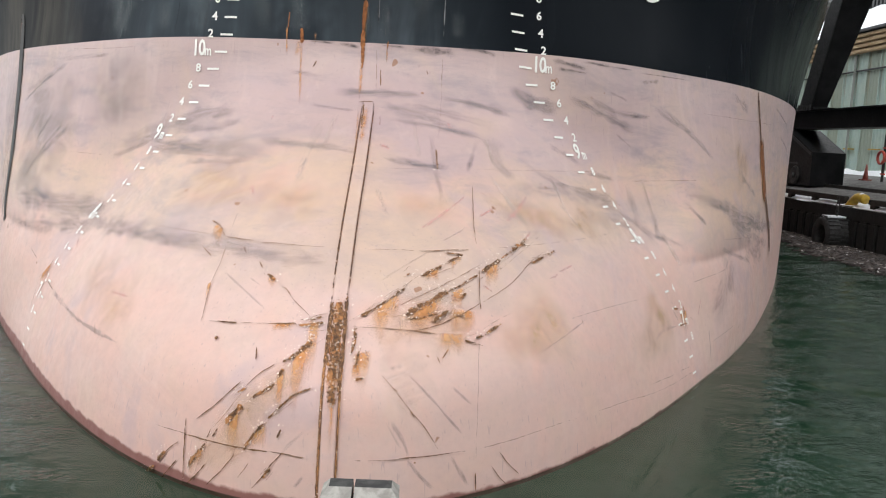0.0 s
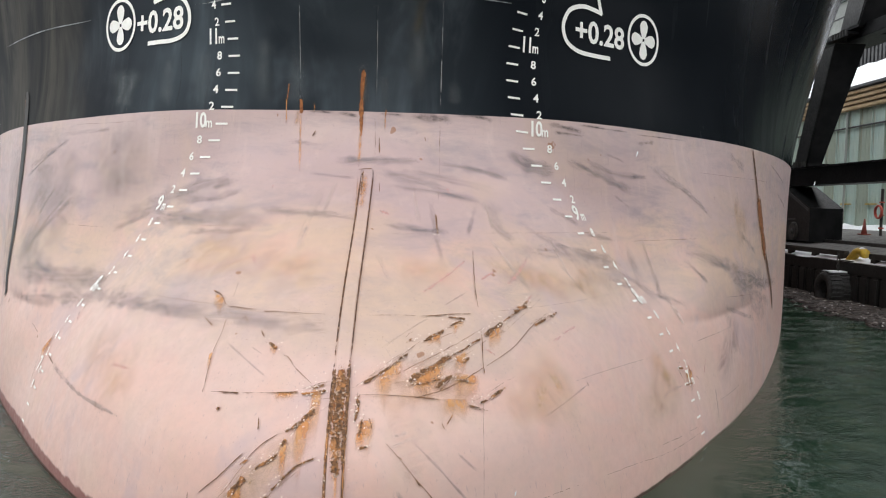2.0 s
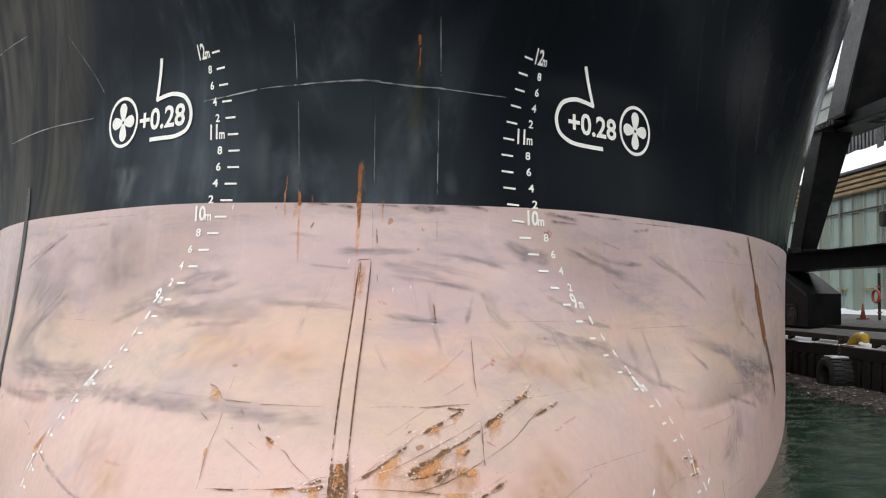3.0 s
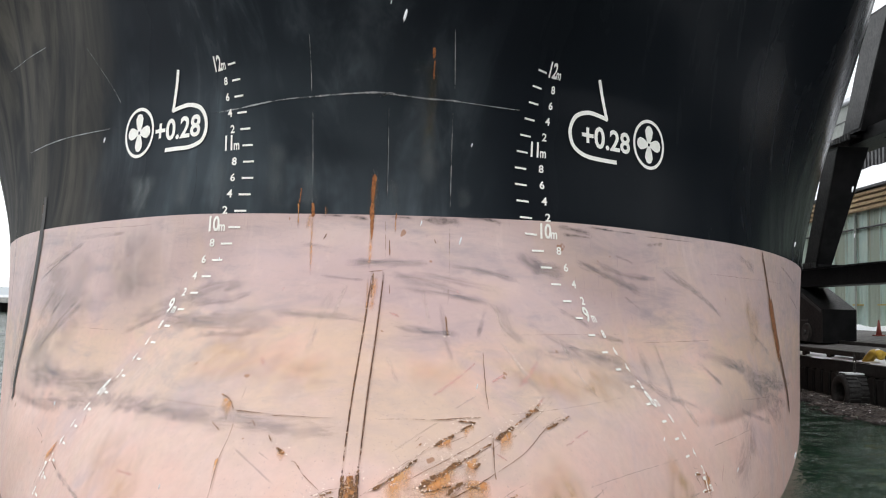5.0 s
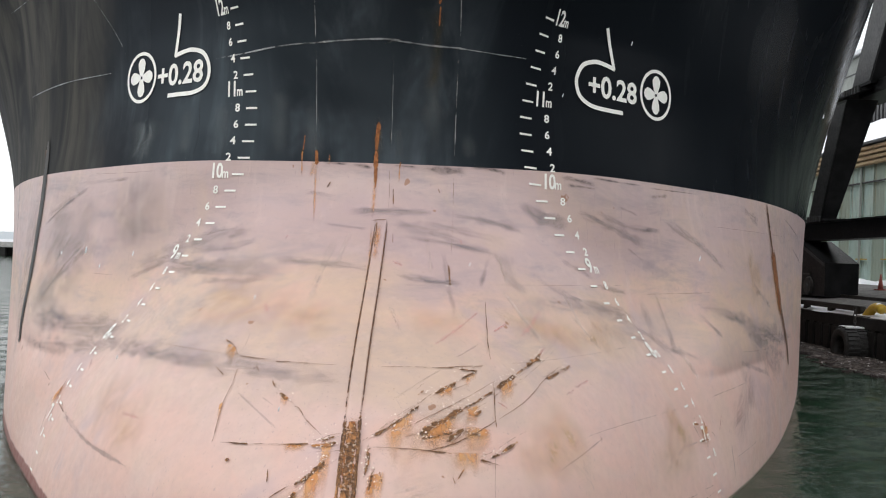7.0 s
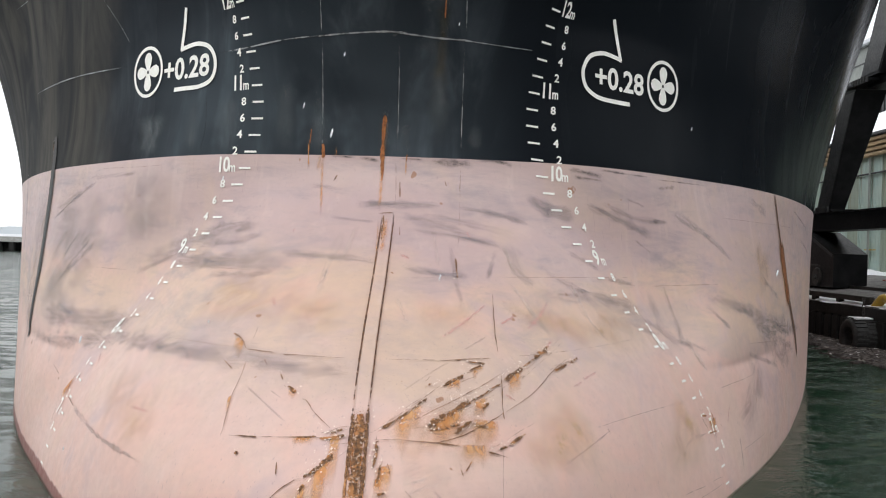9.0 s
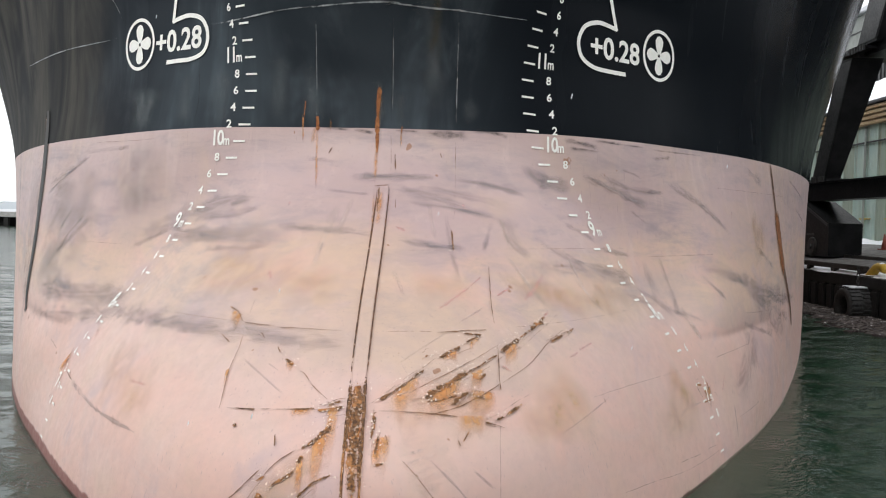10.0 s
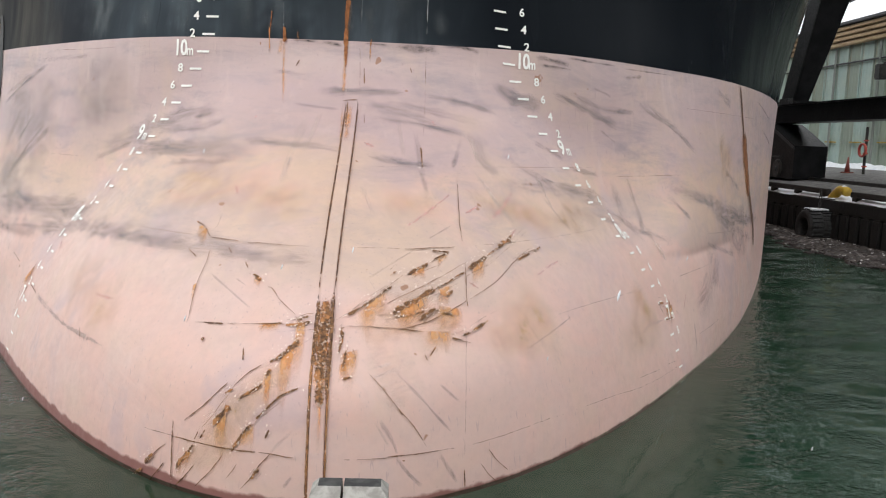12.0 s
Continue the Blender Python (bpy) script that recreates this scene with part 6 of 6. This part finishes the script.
shed()
# unseen slab added behind the camera to keep low sky out of reflections
tagged(box("reflection_blocker", -14, 70, -26, -25, 1.19, 15, DARKSHEET, bevel=0.02), "unseen dark wall added behind the dock to block sky reflections", "building", kind="structure")
e = group_of("grey_building", pose(46, 84, 0))
tagged(e, "tall pale grey clad building behind the warehouse", "building")
box("wall", -1, 30, -12, 60, 2, 26, GREYSHEET, e, 0)
box("roof", -1.6, 31, -12.6, 61, 26, 26.6, SNOW, e, 0.1)
for k in range(3):
    box("cladding_band", -1.06, -1.01, -12, 60, 20.6 + 1.8 * k, 20.75 + 1.8 * k, DARKSHEET, e, 0)


def life_ring():
    e = group_of("lifebuoy_stand", pose(19.3, 35.0, apron_z(19.3)))
    tagged(e, "orange-red lifebuoy hung on a dark steel post", "lifebuoy")
    bm = bmesh.new()
    tube(bm, [Vector((0.12, 0, 0)), Vector((0.12, 0, 2.0))], [0.06, 0.06], 10)
    part("post", bm, STEEL, e)
    for k in range(3):
        box("band", 0.04, 0.2, -0.08, 0.08, 0.3 + 0.55 * k, 0.36 + 0.55 * k, RED, e, 0.01)
    bm = bmesh.new()
    n, k2 = 32, 12
    rings = []
    for i in range(n):
        a = 2 * math.pi * i / n
        rings.append([bm.verts.new((0.06 * math.cos(2 * math.pi * k / k2) - 0.02, (0.26 + 0.05 * math.sin(2 * math.pi * k / k2)) * math.cos(a), 1.02 + (0.26 + 0.05 * math.sin(2 * math.pi * k / k2)) * math.sin(a))) for k in range(k2)])
    for i in range(n):
        p, q = rings[i], rings[(i + 1) % n]
        for k in range(k2):
            bm.faces.new((p[k], p[(k + 1) % k2], q[(k + 1) % k2], q[k]))
    part("ring", bm, RED, e, smooth=True)


life_ring()


FADED = plain("faded_red", (0.30, 0.075, 0.055), (0.22, 0.06, 0.05), 0.7, 6)


def cone():
    e = group_of("traffic_cone", pose(19.35, 36.2, apron_z(19.35)))
    tagged(e, "faded red traffic cone on the pier", "traffic cone")
    box("base", -0.2, 0.2, -0.2, 0.2, 0, 0.05, FADED, e, 0.01)
    bm = bmesh.new()
    tube(bm, [Vector((0, 0, 0.05)), Vector((0, 0, 0.38)), Vector((0, 0, 0.7))], [0.12, 0.07, 0.025], 16)
    part("body", bm, FADED, e, smooth=True)


cone()


def lamp_bracket():
    e = group_of("wall_lamp", pose(23.9, 40.8, 7.0))
    tagged(e, "dark gooseneck lamp on the warehouse wall", "lamp")
    bm = bmesh.new()
    tube(bm, [Vector((0, 0, -1.2)), Vector((-0.1, 0, 0)), Vector((-0.4, 0, 0.35)), Vector((-0.8, 0, 0.3))], [0.04] * 4, 8)
    part("arm", bm, STEEL, e)
    box("head", -1.1, -0.6, -0.25, 0.25, -0.5, 0.25, STEEL, e, 0.05)


lamp_bracket()


# ---- floating brash between ship and pier ----
def brash():
    rng = random.Random(21)
    for mat, count, size, name, label in ((FLOTSAM, 11000, 0.085, "floating_debris", "brown floating bark and slush along the pier"), (ICE, 420, 0.05, "floating_ice", "small pale lumps of floating ice")):
        bm = bmesh.new()
        verts, faces = [], []
        for _ in range(count):
            y = rng.uniform(15, 60)
            inner = 12.2 + 0.9 * noise.noise(Vector((y * 0.35, 0, 7))) + 0.5 * noise.noise(Vector((y * 1.7, 0, 3)))
            x = PX - (PX - inner) * rng.random() ** 1.1 - max(0.0, rng.gauss(0, 0.25))
            s = size * rng.uniform(0.4, 1.7)
            a0 = rng.random() * 6.3
            base = len(verts)
            for k in range(5):
                a = a0 + 2 * math.pi * k / 5
                rr = s * rng.uniform(0.6, 1.1)
                verts.append((x + rr * math.cos(a) * 1.5, y + rr * math.sin(a), LEVEL + rng.uniform(0.0, 0.02)))
            for k in range(5):
                vx, vy, vz = verts[base + k]
                verts.append((x + (vx - x) * 0.75, y + (vy - y) * 0.75, LEVEL + rng.uniform(0.02, 0.07)))
            faces.append(tuple(range(base + 5, base + 10)))
            for k in range(5):
                faces.append((base + k, base + (k + 1) % 5, base + 5 + (k + 1) % 5, base + 5 + k))
        me = bpy.data.meshes.new(name)
        me.from_pydata(verts, [], faces)
        me.materials.append(mat)
        bm.free()
        tagged(new(name, me), label, "debris", kind="stuff")


brash()


# ---- far breakwater and hills ----
def breakwater():
    e = group_of("breakwater", pose(-120, 166, 0))
    tagged(e, "low grey breakwater on dark piles", "breakwater")
    box("cap", -160, 55, 0, 9, 1.7, 2.75, QUAYPALE, e, 0.1)
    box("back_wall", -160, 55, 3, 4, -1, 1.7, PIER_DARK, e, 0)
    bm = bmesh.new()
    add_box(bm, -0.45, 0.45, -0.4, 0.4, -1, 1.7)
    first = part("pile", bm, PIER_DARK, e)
    first.location = (-60, 0.5, 0)
    for i in range(44):
        o = new("pile", first.data)
        o.parent, o.location = e, (-60 + 2.6 * (i + 1), 0.5, 0)
    box("parapet", -160, 55, 7.5, 8, 2.75, 3.3, SNOW, e, 0.05)
    bm = bmesh.new()
    tube(bm, [Vector((26, 6, 2.7)), Vector((26, 6, 8.0))], [0.12, 0.08], 8)
    part("mast", bm, STEEL, e)


breakwater()
bm = bmesh.new()
ridge = [bm.verts.new((-1500 + 20 * i, 1300, 14 + 9 * noise.noise(Vector((i * 0.08, 0, 2))) + 4 * noise.noise(Vector((i * 0.4, 1, 2))))) for i in range(76)]
foot = [bm.verts.new((-1500 + 20 * i, 1300, -2)) for i in range(76)]
for i in range(75):
    bm.faces.new((foot[i], foot[i + 1], ridge[i + 1], ridge[i]))
tagged(part("backdrop", bm, HAZE), "pale hazy shore across the harbour", "shore", kind="structure")


def flake():
    bm = bmesh.new()
    bmesh.ops.create_icosphere(bm, subdivisions=1, radius=0.005)
    for v in bm.verts:
        v.co.z *= 4.5
    return tagged(part("snowflake", bm, SNOW), "wet snowflake falling before the hull", "snowflake", "falling snow")


FLAKE = flake()
FALLING = [FLAKE] + [copy_thing(FLAKE, pose(0, 4, 20)) for _ in range(109)]


def motions():
    walk(SEA, [(t, pose(0.10 * t, -0.05 * t, LEVEL, 0, 0, 0)) for t in (0.0, 3.0, 6.0, 9.0, 12.0)])
    rng = random.Random(77)
    for ob in FALLING:
        y = rng.uniform(2.5, 8.5)
        x, high, speed, wind = rng.uniform(-0.55, 0.55) * y, rng.uniform(0.5, 30), rng.uniform(2.0, 2.7), rng.uniform(-0.5, 0.1)
        walk(ob, [(t, pose(x + wind * (t - 6), y, high + 3 - speed * t, 0, 12, 0)) for t in (0.0, 6.0, 12.0)])


motions()
